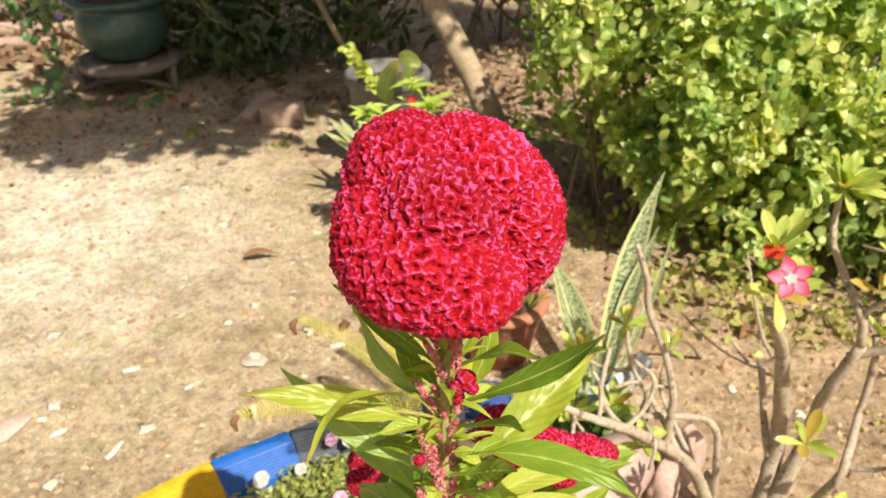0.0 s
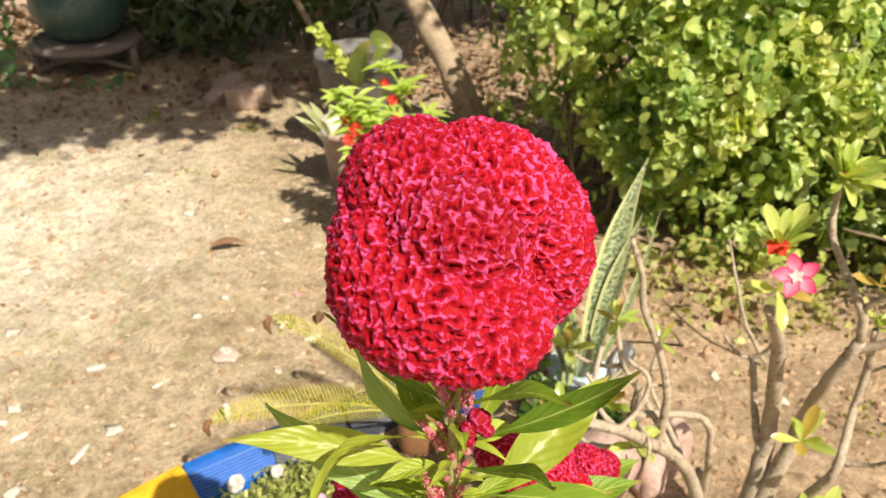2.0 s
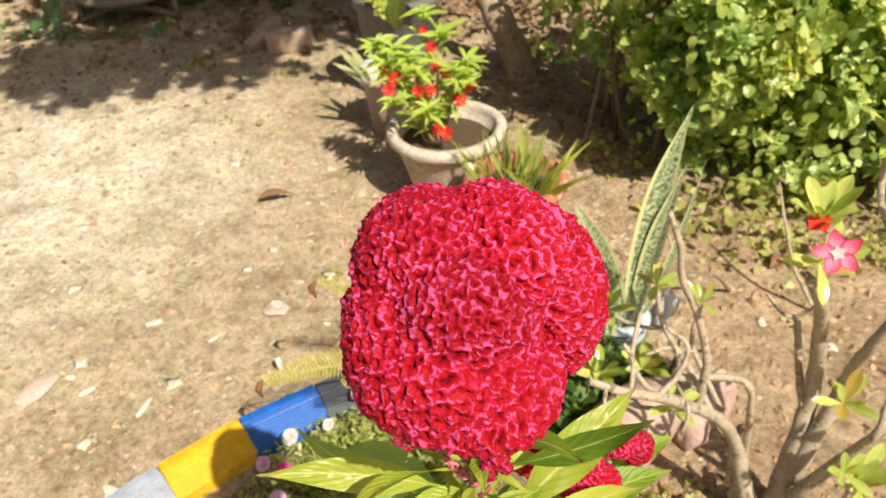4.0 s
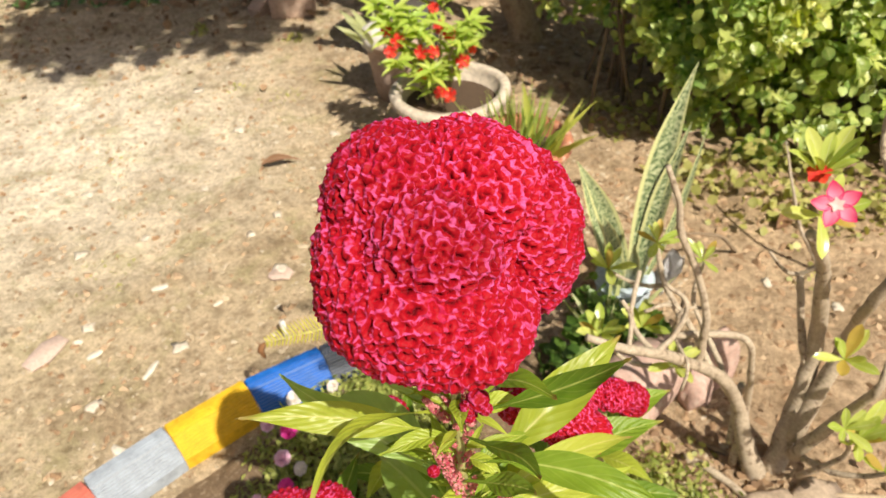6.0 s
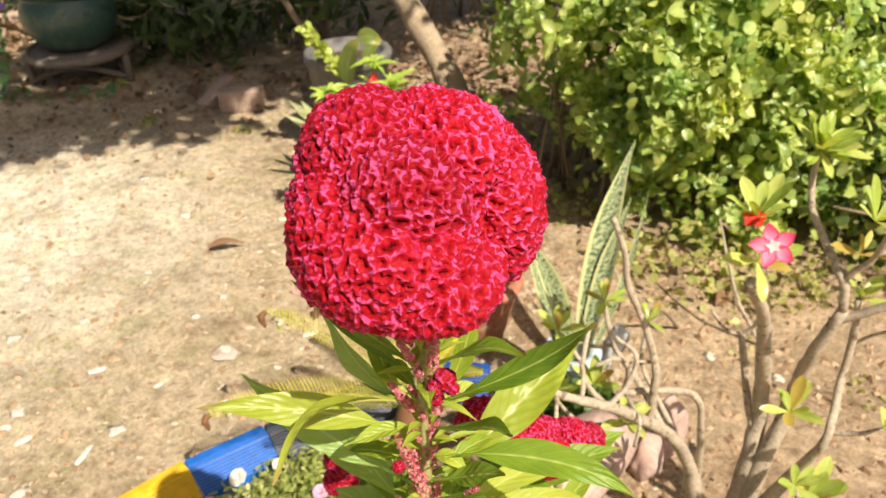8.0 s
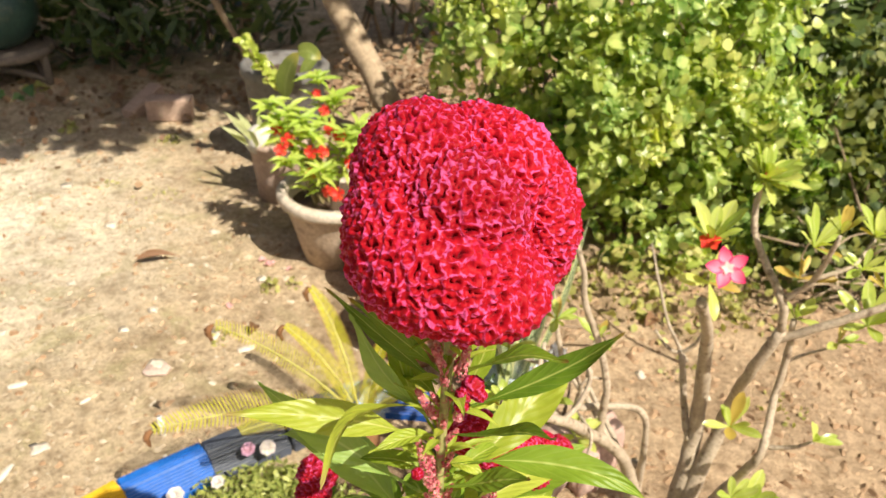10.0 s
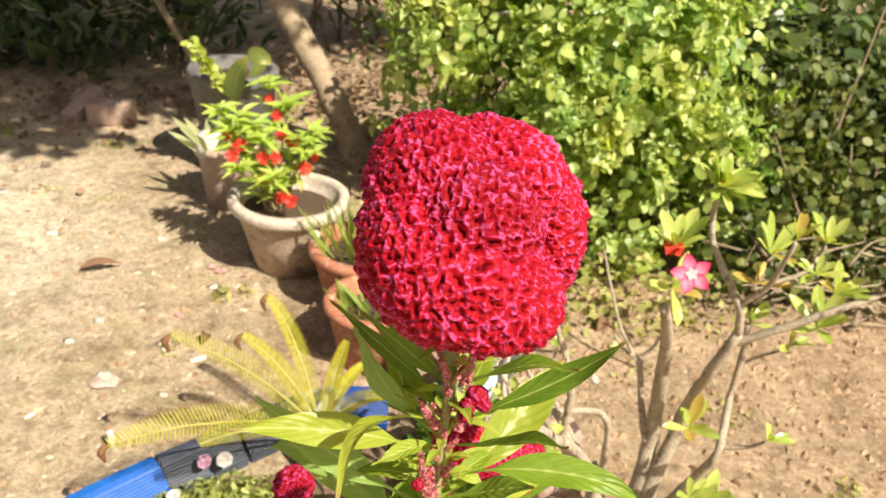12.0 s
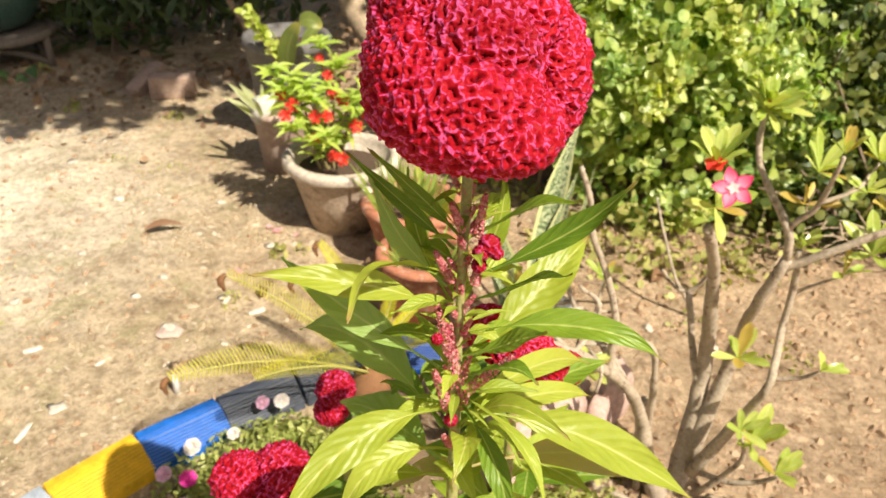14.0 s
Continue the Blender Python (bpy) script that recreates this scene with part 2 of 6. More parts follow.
def shell_points(blobs, count, seed, inner=0.55):
    """Points in the outer shells of egg-shaped clumps (x, y, z, rx, ry, rz), with their outward ways."""
    rs = np.random.RandomState(seed)
    B = np.array(blobs, float)
    pick = rs.choice(len(B), count, p=(B[:, 3] * B[:, 4] * B[:, 5]) ** (2 / 3) / np.sum((B[:, 3] * B[:, 4] * B[:, 5]) ** (2 / 3)))
    d = rs.normal(0, 1, (count, 3))
    d /= np.linalg.norm(d, axis=1)[:, None]
    r = inner + (1.08 - inner) * rs.uniform(0, 1, count) ** 0.6
    lump = np.array([1 + 0.42 * noise.noise(Vector(q * 3.0) + Vector((int(i) * 7.1, seed, 0))) for q, i in zip(d, pick)])
    p = B[pick, :3] + d * B[pick, 3:] * (r * lump)[:, None]
    n = d / B[pick, 3:]
    n /= np.linalg.norm(n, axis=1)[:, None]
    ok = p[:, 2] > 0.01
    return p[ok], n[ok]


# ---- materials in use ----
def soil_mat():
    m, nt, b = mat("sandy_soil", 0.95, 0.12)
    big = noise_tex(nt, 0.9, 4, 0.55)
    mid = noise_tex(nt, 9.0, 8, 0.75)
    fine = noise_tex(nt, 75.0, 6, 0.8)
    sep = nt.nodes.new("ShaderNodeSeparateXYZ")
    nt.links.new(nt.nodes.new("ShaderNodeTexCoord").outputs["Object"], sep.inputs[0])
    g = nd(nt, "ShaderNodeMapRange"); g.inputs[1].default_value, g.inputs[2].default_value = -1.6, 1.3
    nt.links.new(sep.outputs[0], g.inputs[0])
    w = nd(nt, "ShaderNodeMath"); w.operation = "MULTIPLY_ADD"; w.inputs[1].default_value = 0.9; w.use_clamp = True
    nt.links.new(big.outputs["Fac"], w.inputs[0])
    sh = nd(nt, "ShaderNodeMath"); sh.operation = "SUBTRACT"; sh.inputs[1].default_value = 0.45
    nt.links.new(g.outputs[0], sh.inputs[0]); nt.links.new(sh.outputs[0], w.inputs[2])
    c = mix(nt, w.outputs[0], (0.56, 0.455, 0.315), (0.44, 0.31, 0.205))
    # a patch of pale sand, with the glare of the sunlit zone painted in
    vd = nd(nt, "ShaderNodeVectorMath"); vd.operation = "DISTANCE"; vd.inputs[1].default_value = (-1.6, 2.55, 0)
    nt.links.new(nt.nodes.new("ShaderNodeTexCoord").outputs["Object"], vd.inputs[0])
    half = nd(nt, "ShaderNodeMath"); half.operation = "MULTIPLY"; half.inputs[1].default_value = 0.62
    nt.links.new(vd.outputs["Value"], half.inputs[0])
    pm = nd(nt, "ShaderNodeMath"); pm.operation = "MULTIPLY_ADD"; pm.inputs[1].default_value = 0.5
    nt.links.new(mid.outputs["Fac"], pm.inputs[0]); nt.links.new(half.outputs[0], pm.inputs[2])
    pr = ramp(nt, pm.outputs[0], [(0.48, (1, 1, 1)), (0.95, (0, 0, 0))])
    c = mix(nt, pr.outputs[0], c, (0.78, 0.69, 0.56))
    r1 = ramp(nt, mid.outputs["Fac"], [(0.28, (0.62, 0.60, 0.56)), (0.5, (0.97, 0.97, 0.97)), (0.72, (1.25, 1.25, 1.25))])
    c = mix(nt, 1.0, c, r1.outputs[0], "MULTIPLY")
    r2 = ramp(nt, fine.outputs["Fac"], [(0.30, (0.52, 0.50, 0.47)), (0.5, (1.0, 1.0, 1.0)), (0.70, (1.28, 1.28, 1.27))])
    c = mix(nt, 1.0, c, r2.outputs[0], "MULTIPLY")
    patch = noise_tex(nt, 4.2, 6, 0.62)
    r3 = ramp(nt, patch.outputs["Fac"], [(0.34, (0.74, 0.71, 0.67)), (0.5, (1.0, 1.0, 1.0)), (0.66, (1.17, 1.17, 1.16))])
    c = mix(nt, 1.0, c, r3.outputs[0], "MULTIPLY")
    film = noise_tex(nt, 6.5, 7, 0.7, dist=0.5)
    fr = ramp(nt, film.outputs["Fac"], [(0.50, (0, 0, 0)), (0.66, (0.55, 0.55, 0.55))])
    left = ramp(nt, g.outputs[0], [(0.35, (1, 1, 1)), (0.60, (0, 0, 0))])
    c = mix(nt, mix(nt, 1.0, fr.outputs[0], left.outputs[0], "MULTIPLY"), c, (0.34, 0.31, 0.15))
    lump = noise_tex(nt, 26.0, 5, 0.7, dist=0.3)
    r5 = ramp(nt, lump.outputs["Fac"], [(0.36, (0.70, 0.67, 0.63)), (0.48, (0.98, 0.98, 0.98)), (0.64, (1.16, 1.16, 1.15))])
    c = mix(nt, 1.0, c, r5.outputs[0], "MULTIPLY")
    grit = noise_tex(nt, 210.0, 3, 0.7)
    r4 = ramp(nt, grit.outputs["Fac"], [(0.33, (0.5, 0.46, 0.42)), (0.42, (1, 1, 1)), (0.62, (1, 1, 1)), (0.72, (1.4, 1.4, 1.38))])
    c = mix(nt, 1.0, c, r4.outputs[0], "MULTIPLY")
    nt.links.new(c, b.inputs["Base Color"])
    h = nd(nt, "ShaderNodeMath"); h.operation = "MULTIPLY_ADD"; h.inputs[1].default_value = 3.0
    nt.links.new(mid.outputs["Fac"], h.inputs[0]); nt.links.new(fine.outputs["Fac"], h.inputs[2])
    bump(nt, b, h.outputs[0], 0.8, 0.009)
    return m


SOIL = soil_mat()
CHIP = rough_mat("pale_stone", (0.50, 0.42, 0.33), (0.72, 0.66, 0.56), 25.0, 0.85, bump_d=0.002)
CONCRETE = rough_mat("weathered_concrete", (0.40, 0.30, 0.22), (0.55, 0.44, 0.34), 14.0, 0.9, (0.24, 0.18, 0.14), 22.0, 0.002)
GREY_POT = rough_mat("grey_plastic", (0.13, 0.125, 0.12), (0.21, 0.20, 0.19), 10.0, 0.7, (0.15, 0.13, 0.12), 30.0, 0.001)
TERRACOTTA = rough_mat("terracotta", (0.38, 0.14, 0.08), (0.52, 0.22, 0.13), 16.0, 0.85, (0.55, 0.38, 0.29), 34.0, 0.001)
POT_SOIL = rough_mat("pot_soil", (0.06, 0.04, 0.027), (0.14, 0.09, 0.06), 60.0, 0.95, bump_d=0.008)
BARK = rough_mat("pale_bark", (0.32, 0.23, 0.15), (0.56, 0.44, 0.31), 16.0, 0.9, (0.26, 0.18, 0.12), 26.0, 0.012)
TWIG = rough_mat("grey_brown_twig", (0.17, 0.12, 0.08), (0.33, 0.25, 0.17), 50.0, 0.85, bump_d=0.002)
ROSE_BARK = rough_mat("grey_smooth_bark", (0.33, 0.26, 0.19), (0.57, 0.48, 0.37), 30.0, 0.75, (0.18, 0.13, 0.09), 60.0, 0.0015)
PINK_CLAY = rough_mat("pale_pink_clay", (0.46, 0.30, 0.25), (0.60, 0.42, 0.36), 12.0, 0.85, (0.52, 0.42, 0.36), 40.0, 0.001)
BRICK = rough_mat("dusty_brick", (0.38, 0.26, 0.20), (0.52, 0.38, 0.30), 18.0, 0.95, (0.42, 0.33, 0.25), 40.0, 0.002)
GREEN_GLAZE = rough_mat("dark_green_glaze", (0.025, 0.065, 0.052), (0.06, 0.12, 0.10), 9.0, 0.35, (0.10, 0.13, 0.10), 14.0, 0.0008, 0.6)
STAND_WOOD = rough_mat("worn_grey_wood", (0.16, 0.13, 0.10), (0.28, 0.23, 0.19), 15.0, 0.8)
HEDGE_LEAF = leaf_mat("hedge_leaf", (0.13, 0.26, 0.035), (0.82, 0.85, 0.32), vein=(0.58, 0.66, 0.24), nveins=5.0, rough=0.30, trans=0.42, clump=5.0, spec=0.5)
HEDGE_SPRIG = leaf_mat("hedge_sprig_leaf", (0.20, 0.30, 0.04), (0.50, 0.56, 0.15), vein=(0.52, 0.58, 0.22), rough=0.34, trans=0.40, island=False, nveins=5.0, spec=0.25)
# leaf colour darkened for the deep shade at the back and beside the hedge
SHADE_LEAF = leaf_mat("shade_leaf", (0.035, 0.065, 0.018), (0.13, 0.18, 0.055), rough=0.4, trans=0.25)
DULL_LEAF = leaf_mat("dull_leaf", (0.03, 0.06, 0.010), (0.26, 0.28, 0.07), rough=0.5, trans=0.32, clump=6.0)
CROWN_LEAF = leaf_mat("tree_leaf", (0.04, 0.09, 0.02), (0.10, 0.18, 0.04), trans=0.2)

# ---- ground ----
def ground_height(x, y):
    h = 0.018 * noise.noise((x * 1.1, y * 1.1, 0)) + 0.007 * noise.noise((x * 5, y * 5, 3))
    return h


def build_ground():
    bm = bmesh.new()
    xs = sorted({*np.round(np.arange(-4, 4.01, 0.05), 3).tolist(), *[s * v for s in (-1, 1) for v in (5, 7, 12, 25, 60, 200, 900)]})
    ys = sorted({*np.round(np.arange(-1, 6.01, 0.05), 3).tolist(), -3, -8, -25, -80, -900, 8, 12, 25, 60, 200, 900})
    grid = [[bm.verts.new((x, y, ground_height(x, y) if abs(x) < 4.5 and -1.5 < y < 6.5 else 0)) for x in xs] for y in ys]
    for a, b in zip(grid, grid[1:]):
        for i in range(len(xs) - 1):
            bm.faces.new((a[i], a[i + 1], b[i + 1], b[i]))
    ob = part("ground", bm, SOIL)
    return tagged(ob, "dry sandy garden soil with pale chips and sparse weeds", "ground", kind="structure")


build_ground()


# ---- tree ----
def build_tree():
    t = thing("tree", (0.2, 3.5, 0), "leaning tree with a pale rough trunk and a shading crown", "tree")
    path = smooth_path([(0.07, -0.18, -0.05), (0.0, -0.1, 0.17), (-0.17, 0.02, 0.48), (-0.26, 0.1, 0.65), (-0.42, 0.2, 1.1), (-0.40, 0.1, 1.8), (-0.3, -0.48, 2.4), (-0.1, -1.05, 3.0)], 5)
    part("trunk", tube(path, lerp_list([0.070, 0.060, 0.054, 0.052, 0.05, 0.05, 0.045, 0.03], len(path)), 14, rough=0.25), BARK, t)
    for k, (a, b) in enumerate((((-0.2, -0.1, 2.2), (1.5, -1.1, 3.3)), ((0.1, -0.5, 2.7), (0.6, -1.7, 3.2)), ((-0.3, 0, 2.0), (-0.6, 0.4, 3.0)), ((0, -0.4, 2.5), (1.6, 0.2, 3.5)), ((-.2, -.2, 2.3), (-1.1, -1.7, 3.0)), ((-.1, -.4, 2.4), (-.1, -1.9, 3.0)), ((.1, -.5, 2.7), (.5, .8, 3.4)), ((.2, -.6, 2.8), (2.1, .2, 3.4)))):
        a = Vector(a) + Vector((-.40, -.35, 0)) * ((a[2] - 1.8) / 1.2)
        b = Vector(b) + Vector((-.42, -.35, 0))
        m = (a + b) / 2 + Vector((0, 0, 0.15))
        p = smooth_path([a, m, b], 4)
        part("limb", tube(p, lerp_list([0.035, 0.02, 0.008], len(p)), 7, rough=0.2), BARK, t)
    # unseen crown: clumps added where their shadows fall on the back of the garden
    blobs = [(-0.52, -2.08, 3.0, 0.38, 0.3, 0.25), (-0.84, -1.92, 3.0, 0.28, 0.28, 0.25), (0.75, -1.55, 3.2, 0.42, 0.38, 0.3), (1.0, -1.15, 3.3, 0.36, 0.36, 0.3), (-0.02, -1.78, 3.0, 0.5, 0.42, 0.3), (0.19, -1.4, 3.2, 0.45, 0.42, 0.32), (1.24, -0.7, 3.3, 0.45, 0.45, 0.3), (1.68, -0.15, 3.4, 0.6, 0.6, 0.35), (0.08, -1.25, 3.3, 0.6, 0.5, 0.35), (-0.22, -0.75, 3.2, 0.6, 0.55, 0.4), (0.68, -0.25, 3.4, 0.7, 0.6, 0.4), (-0.62, 0.05, 3.1, 0.7, 0.6, 0.4), (0.08, 0.35, 3.4, 0.7, 0.6, 0.4), (-0.62, -1.65, 2.9, 0.4, 0.35, 0.3), (0.98, 0.55, 3.5, 0.6, 0.6, 0.4), (-0.72, -1.05, 3.0, 0.5, 0.45, 0.3)]
    p, n = shell_points(blobs, 12500, 3, 0.2)
    rs = np.random.RandomState(4)
    leaf_cloud("crown", p, n, rs.uniform(0.06, 0.11, len(p)), CROWN_LEAF, t, seed=5)


build_tree()


# ---- hedge ----
HEDGE_BLOBS = [(0.66, 2.88, 0.60, .32, .34, .40), (0.95, 2.58, 0.55, .38, .40, .52), (1.17, 2.52, 0.50, .36, .40, .50), (1.05, 2.78, 0.86, .48, .42, .34), (1.40, 2.70, 0.70, .38, .42, .42),
               (0.60, 2.68, 0.80, .25, .22, .22), (0.92, 2.37, 0.60, .26, .22, .26), (1.10, 2.33, 0.78, .28, .22, .24), (0.80, 2.42, 0.40, .20, .20, .20), (1.14, 2.34, 0.25, .30, .20, .24), (1.40, 2.36, 0.30, .24, .20, .26)]


def build_hedge():
    t = thing("hedge", (0, 0, 0), "sunlit green hedge with small rounded leaves and twigs", "hedge")
    rs = np.random.RandomState(8)
    for k in range(70):
        b = HEDGE_BLOBS[rs.randint(len(HEDGE_BLOBS))]
        base = Vector((b[0] + rs.normal(0, .12), max(b[1], 2.62) + rs.normal(0, .08), 0))
        d = Vector(rs.normal(0, 1, 3)); d.y = abs(d.y); d.z = abs(d.z) + 0.3; d.normalize()
        top = Vector(b[:3]) + Vector([d[i] * b[3 + i] for i in range(3)])
        p = smooth_path([base, (base + top) / 2 + Vector(rs.normal(0, .05, 3)), top], 3)
        part("stem", tube(p, lerp_list([0.008, 0.005, 0.002], len(p)), 5), TWIG, t)
    # sprigs: rosettes of leaves round short shoots, in clumps with gaps between them
    p, n = shell_points(HEDGE_BLOBS, 3600, 9, 0.66)
    thick = np.array([noise.noise(Vector(q) * 4.6) + 0.5 * noise.noise(Vector(q) * 11) for q in p]) > 0.05 + 0.20 * np.clip((p[:, 0] - 1.22) / 0.30, 0, 1)
    p, n = p[thick], n[thick]
    at, way, face, size = [], [], [], []
    for q, m in zip(p, n):
        ax = Vector(m) * .8 + Vector((0, 0, .55)) + sun_dir * 1.0 + Vector(rs.normal(0, .45, 3))
        ax.normalize()
        u = ax.orthogonal().normalized()
        w = ax.cross(u)
        big = rs.uniform(.75, 1.2)
        for k in range(rs.randint(6, 10)):
            a, tilt = k * 2.4 + rs.uniform(-.4, .4), min(1.75, .35 + .17 * k + rs.uniform(-.25, .35))
            r = u * math.cos(a) + w * math.sin(a)
            d = ax * math.cos(tilt) + r * math.sin(tilt)
            l = big * (.024 + .0042 * k) * rs.uniform(.8, 1.25)
            at.append(Vector(q) + ax * (.034 - .007 * k) + d * l * .5)
            way.append(d)
            face.append(ax * math.sin(tilt) - r * math.cos(tilt))
            size.append(l)
    leaf_cloud("foliage", at, face, size, HEDGE_LEAF, t, ROUND * np.array([.70, 1, 2.2]), 0.34, seed=10, droop=0.12, ways=way)
    p, n = shell_points(HEDGE_BLOBS, 4200, 19, 0.42)
    keep = rs.uniform(0, 1, len(p)) > 0.45 * np.clip((p[:, 0] - 1.22) / 0.30, 0, 1)
    p, n = p[keep], n[keep]
    leaf_cloud("inner_foliage", p * [1, 1, .96], n + np.array(sun_dir) * .2, rs.uniform(.025, .045, len(p)), HEDGE_LEAF, t, ROUND, seed=20)
    shapes = [mesh_of("leaf", blade((0, 0, 0), (0, l * 1.35, -.008), w * 1.35, (0, 0, .006), (0, 0, 1), "oval", .16, 5, .05, None, 2, k), HEDGE_SPRIG) for k, (l, w) in enumerate(((.036, .024), (.030, .022), (.042, .026), (.026, .019)))]
    p, n = shell_points([b for b in HEDGE_BLOBS if b[1] < 2.7], 1500, 12, 1.02)
    near = [(q, m) for q, m in zip(p, n) if m[1] < -.2 or m[2] > .5][:290]
    for k, (q, m) in enumerate(near):
        ob = new("leaf", shapes[k % 4])
        face = (Vector(m) + sun_dir * .5 + Vector(rs.normal(0, .7, 3))).normalized()
        ob.parent, ob.location = t, q
        ob.rotation_euler = (face.to_track_quat("Z", "Y") @ Vector((0, 0, 1)).rotation_difference(Vector((0, 0, 1)))).to_euler()
        ob.rotation_euler.rotate_axis("Z", rs.uniform(0, 6.28))


build_hedge()


# ---- shrubs in the shade at the back ----
DRY_TWIG = rough_mat("dry_pale_twig", (0.36, 0.27, 0.18), (0.55, 0.44, 0.31), 40.0, 0.85, bump_d=0.001)


def build_shrub(at, blobs, count, size, seed, outline, label, material, twigs=0):
    t = thing("shrub", at, label, "shrub", "shrubs at the back")
    rs = np.random.RandomState(seed)
    for k in range(26):
        b = blobs[rs.randint(len(blobs))]
        base = Vector((b[0] + rs.normal(0, .15), b[1] + rs.normal(0, .15), 0))
        top = Vector(b[:3]) + Vector(rs.normal(0, .5, 3)) * b[3]
        top.z = abs(top.z) + 0.2
        p = smooth_path([base, (base + top) / 2 + Vector(rs.normal(0, .08, 3)), top], 3)
        part("stem", tube(p, lerp_list([0.014, 0.008, 0.003], len(p)), 5), TWIG, t)
    for k in range(twigs):
        b = blobs[rs.randint(3)]
        a = Vector((b[0] + rs.uniform(-.9, .9) * b[3], b[1] - b[4] * rs.uniform(.7, 1.05), b[2] + rs.uniform(-.8, .9) * b[5]))
        a.z = max(a.z, .03)
        e = a + Vector((rs.uniform(-.22, .22), rs.uniform(-.08, .05), rs.uniform(-.05, .12)))
        e.z = max(e.z, .03)
        q = smooth_path([a, (a + e) / 2 + Vector(rs.normal(0, .025, 3)), e], 4)
        part("dry_twig", tube(q, lerp_list([.004, .003, .0015], len(q)), 5), DRY_TWIG, t)
    p, n = shell_points(blobs, count, seed, 0.3)
    leaf_cloud("foliage", p, n, rs.uniform(size * .6, size * 1.2, len(p)), material, t, outline, seed=seed, droop=0.8)


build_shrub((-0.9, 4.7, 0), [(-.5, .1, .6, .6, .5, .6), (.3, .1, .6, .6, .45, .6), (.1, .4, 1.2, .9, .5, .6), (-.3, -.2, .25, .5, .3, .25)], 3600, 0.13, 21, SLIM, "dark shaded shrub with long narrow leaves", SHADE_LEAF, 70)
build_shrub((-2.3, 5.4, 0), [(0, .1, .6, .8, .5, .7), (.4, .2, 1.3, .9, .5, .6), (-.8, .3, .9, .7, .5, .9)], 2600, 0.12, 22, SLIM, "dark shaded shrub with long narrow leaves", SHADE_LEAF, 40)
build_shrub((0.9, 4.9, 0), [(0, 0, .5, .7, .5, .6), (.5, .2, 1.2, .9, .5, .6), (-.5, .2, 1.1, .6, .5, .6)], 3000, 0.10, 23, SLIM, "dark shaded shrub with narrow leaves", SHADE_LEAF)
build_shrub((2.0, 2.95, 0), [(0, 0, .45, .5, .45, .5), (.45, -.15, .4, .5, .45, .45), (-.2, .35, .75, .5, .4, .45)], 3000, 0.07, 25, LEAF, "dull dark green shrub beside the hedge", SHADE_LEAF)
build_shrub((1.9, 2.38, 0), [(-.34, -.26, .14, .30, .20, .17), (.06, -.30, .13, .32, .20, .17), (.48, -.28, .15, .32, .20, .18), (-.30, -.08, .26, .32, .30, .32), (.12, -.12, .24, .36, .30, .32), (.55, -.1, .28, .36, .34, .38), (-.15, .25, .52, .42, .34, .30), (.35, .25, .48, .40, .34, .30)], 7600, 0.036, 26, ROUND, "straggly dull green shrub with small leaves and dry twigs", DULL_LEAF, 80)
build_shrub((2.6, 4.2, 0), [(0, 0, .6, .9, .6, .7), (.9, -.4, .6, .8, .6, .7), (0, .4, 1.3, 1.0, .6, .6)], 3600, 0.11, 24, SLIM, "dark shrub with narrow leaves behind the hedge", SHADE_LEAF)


# ---- pots ----
def pot_profile(r_top, r_base, h, rim_h, rim_w, wall=0.018):
    return [(r_base, 0), (r_base + (r_top - rim_w - r_base) * 0.5, h * 0.45), (r_top - rim_w, h - rim_h), (r_top - 0.006, h - rim_h + 0.004), (r_top, h - rim_h + 0.012), (r_top, h - 0.01), (r_top - 0.008, h),
            (r_top - wall - 0.012, h), (r_top - wall - 0.018, h - 0.012), (r_top - wall - 0.03, h - 0.07), (0.01, h - 0.07)]


def build_pot(name, at, r_top, r_base, h, rim_h, rim_w, material, label, tilt=(0, 0), wobble=0.02, soil=0.045, rim=None):
    t = thing(name, at, label, "plant pot")
    t.rotation_euler = (radians(tilt[0]), radians(tilt[1]), 0)
    prof = pot_profile(r_top, r_base, h, rim_h, rim_w)
    bm = lathe(prof[:3] if rim else prof, 48, wobble)
    if rim:
        bmesh.ops.delete(bm, geom=[f for f in bm.faces if len(f.verts) > 4 and f.calc_center_median().z > .01], context="FACES_ONLY")
    part("body", bm, material, t)
    if rim:
        bm = lathe(prof[2:], 48, wobble)
        bmesh.ops.delete(bm, geom=[f for f in bm.faces if len(f.verts) > 4], context="FACES_ONLY")
        part("rim", bm, rim, t, "paler worn rounded rim")
    bm = bmesh.new()
    r = r_top - 0.045
    c = [bm.verts.new((0, 0, h - soil + 0.012))]
    rings = [[bm.verts.new((r * f * math.cos(a), r * f * math.sin(a), h - soil + 0.012 * (1 - f) + 0.006 * noise.noise((f * 9, a * 3, 1)))) for a in [2 * math.pi * k / 24 for k in range(24)]] for f in (0.35, 0.7, 1)]
    for k in range(24):
        bm.faces.new((c[0], rings[0][k], rings[0][(k + 1) % 24]))
        for p, q in zip(rings, rings[1:]):
            bm.faces.new((p[k], q[k], q[(k + 1) % 24], p[(k + 1) % 24]))
    part("soil", bm, POT_SOIL, t)
    return t


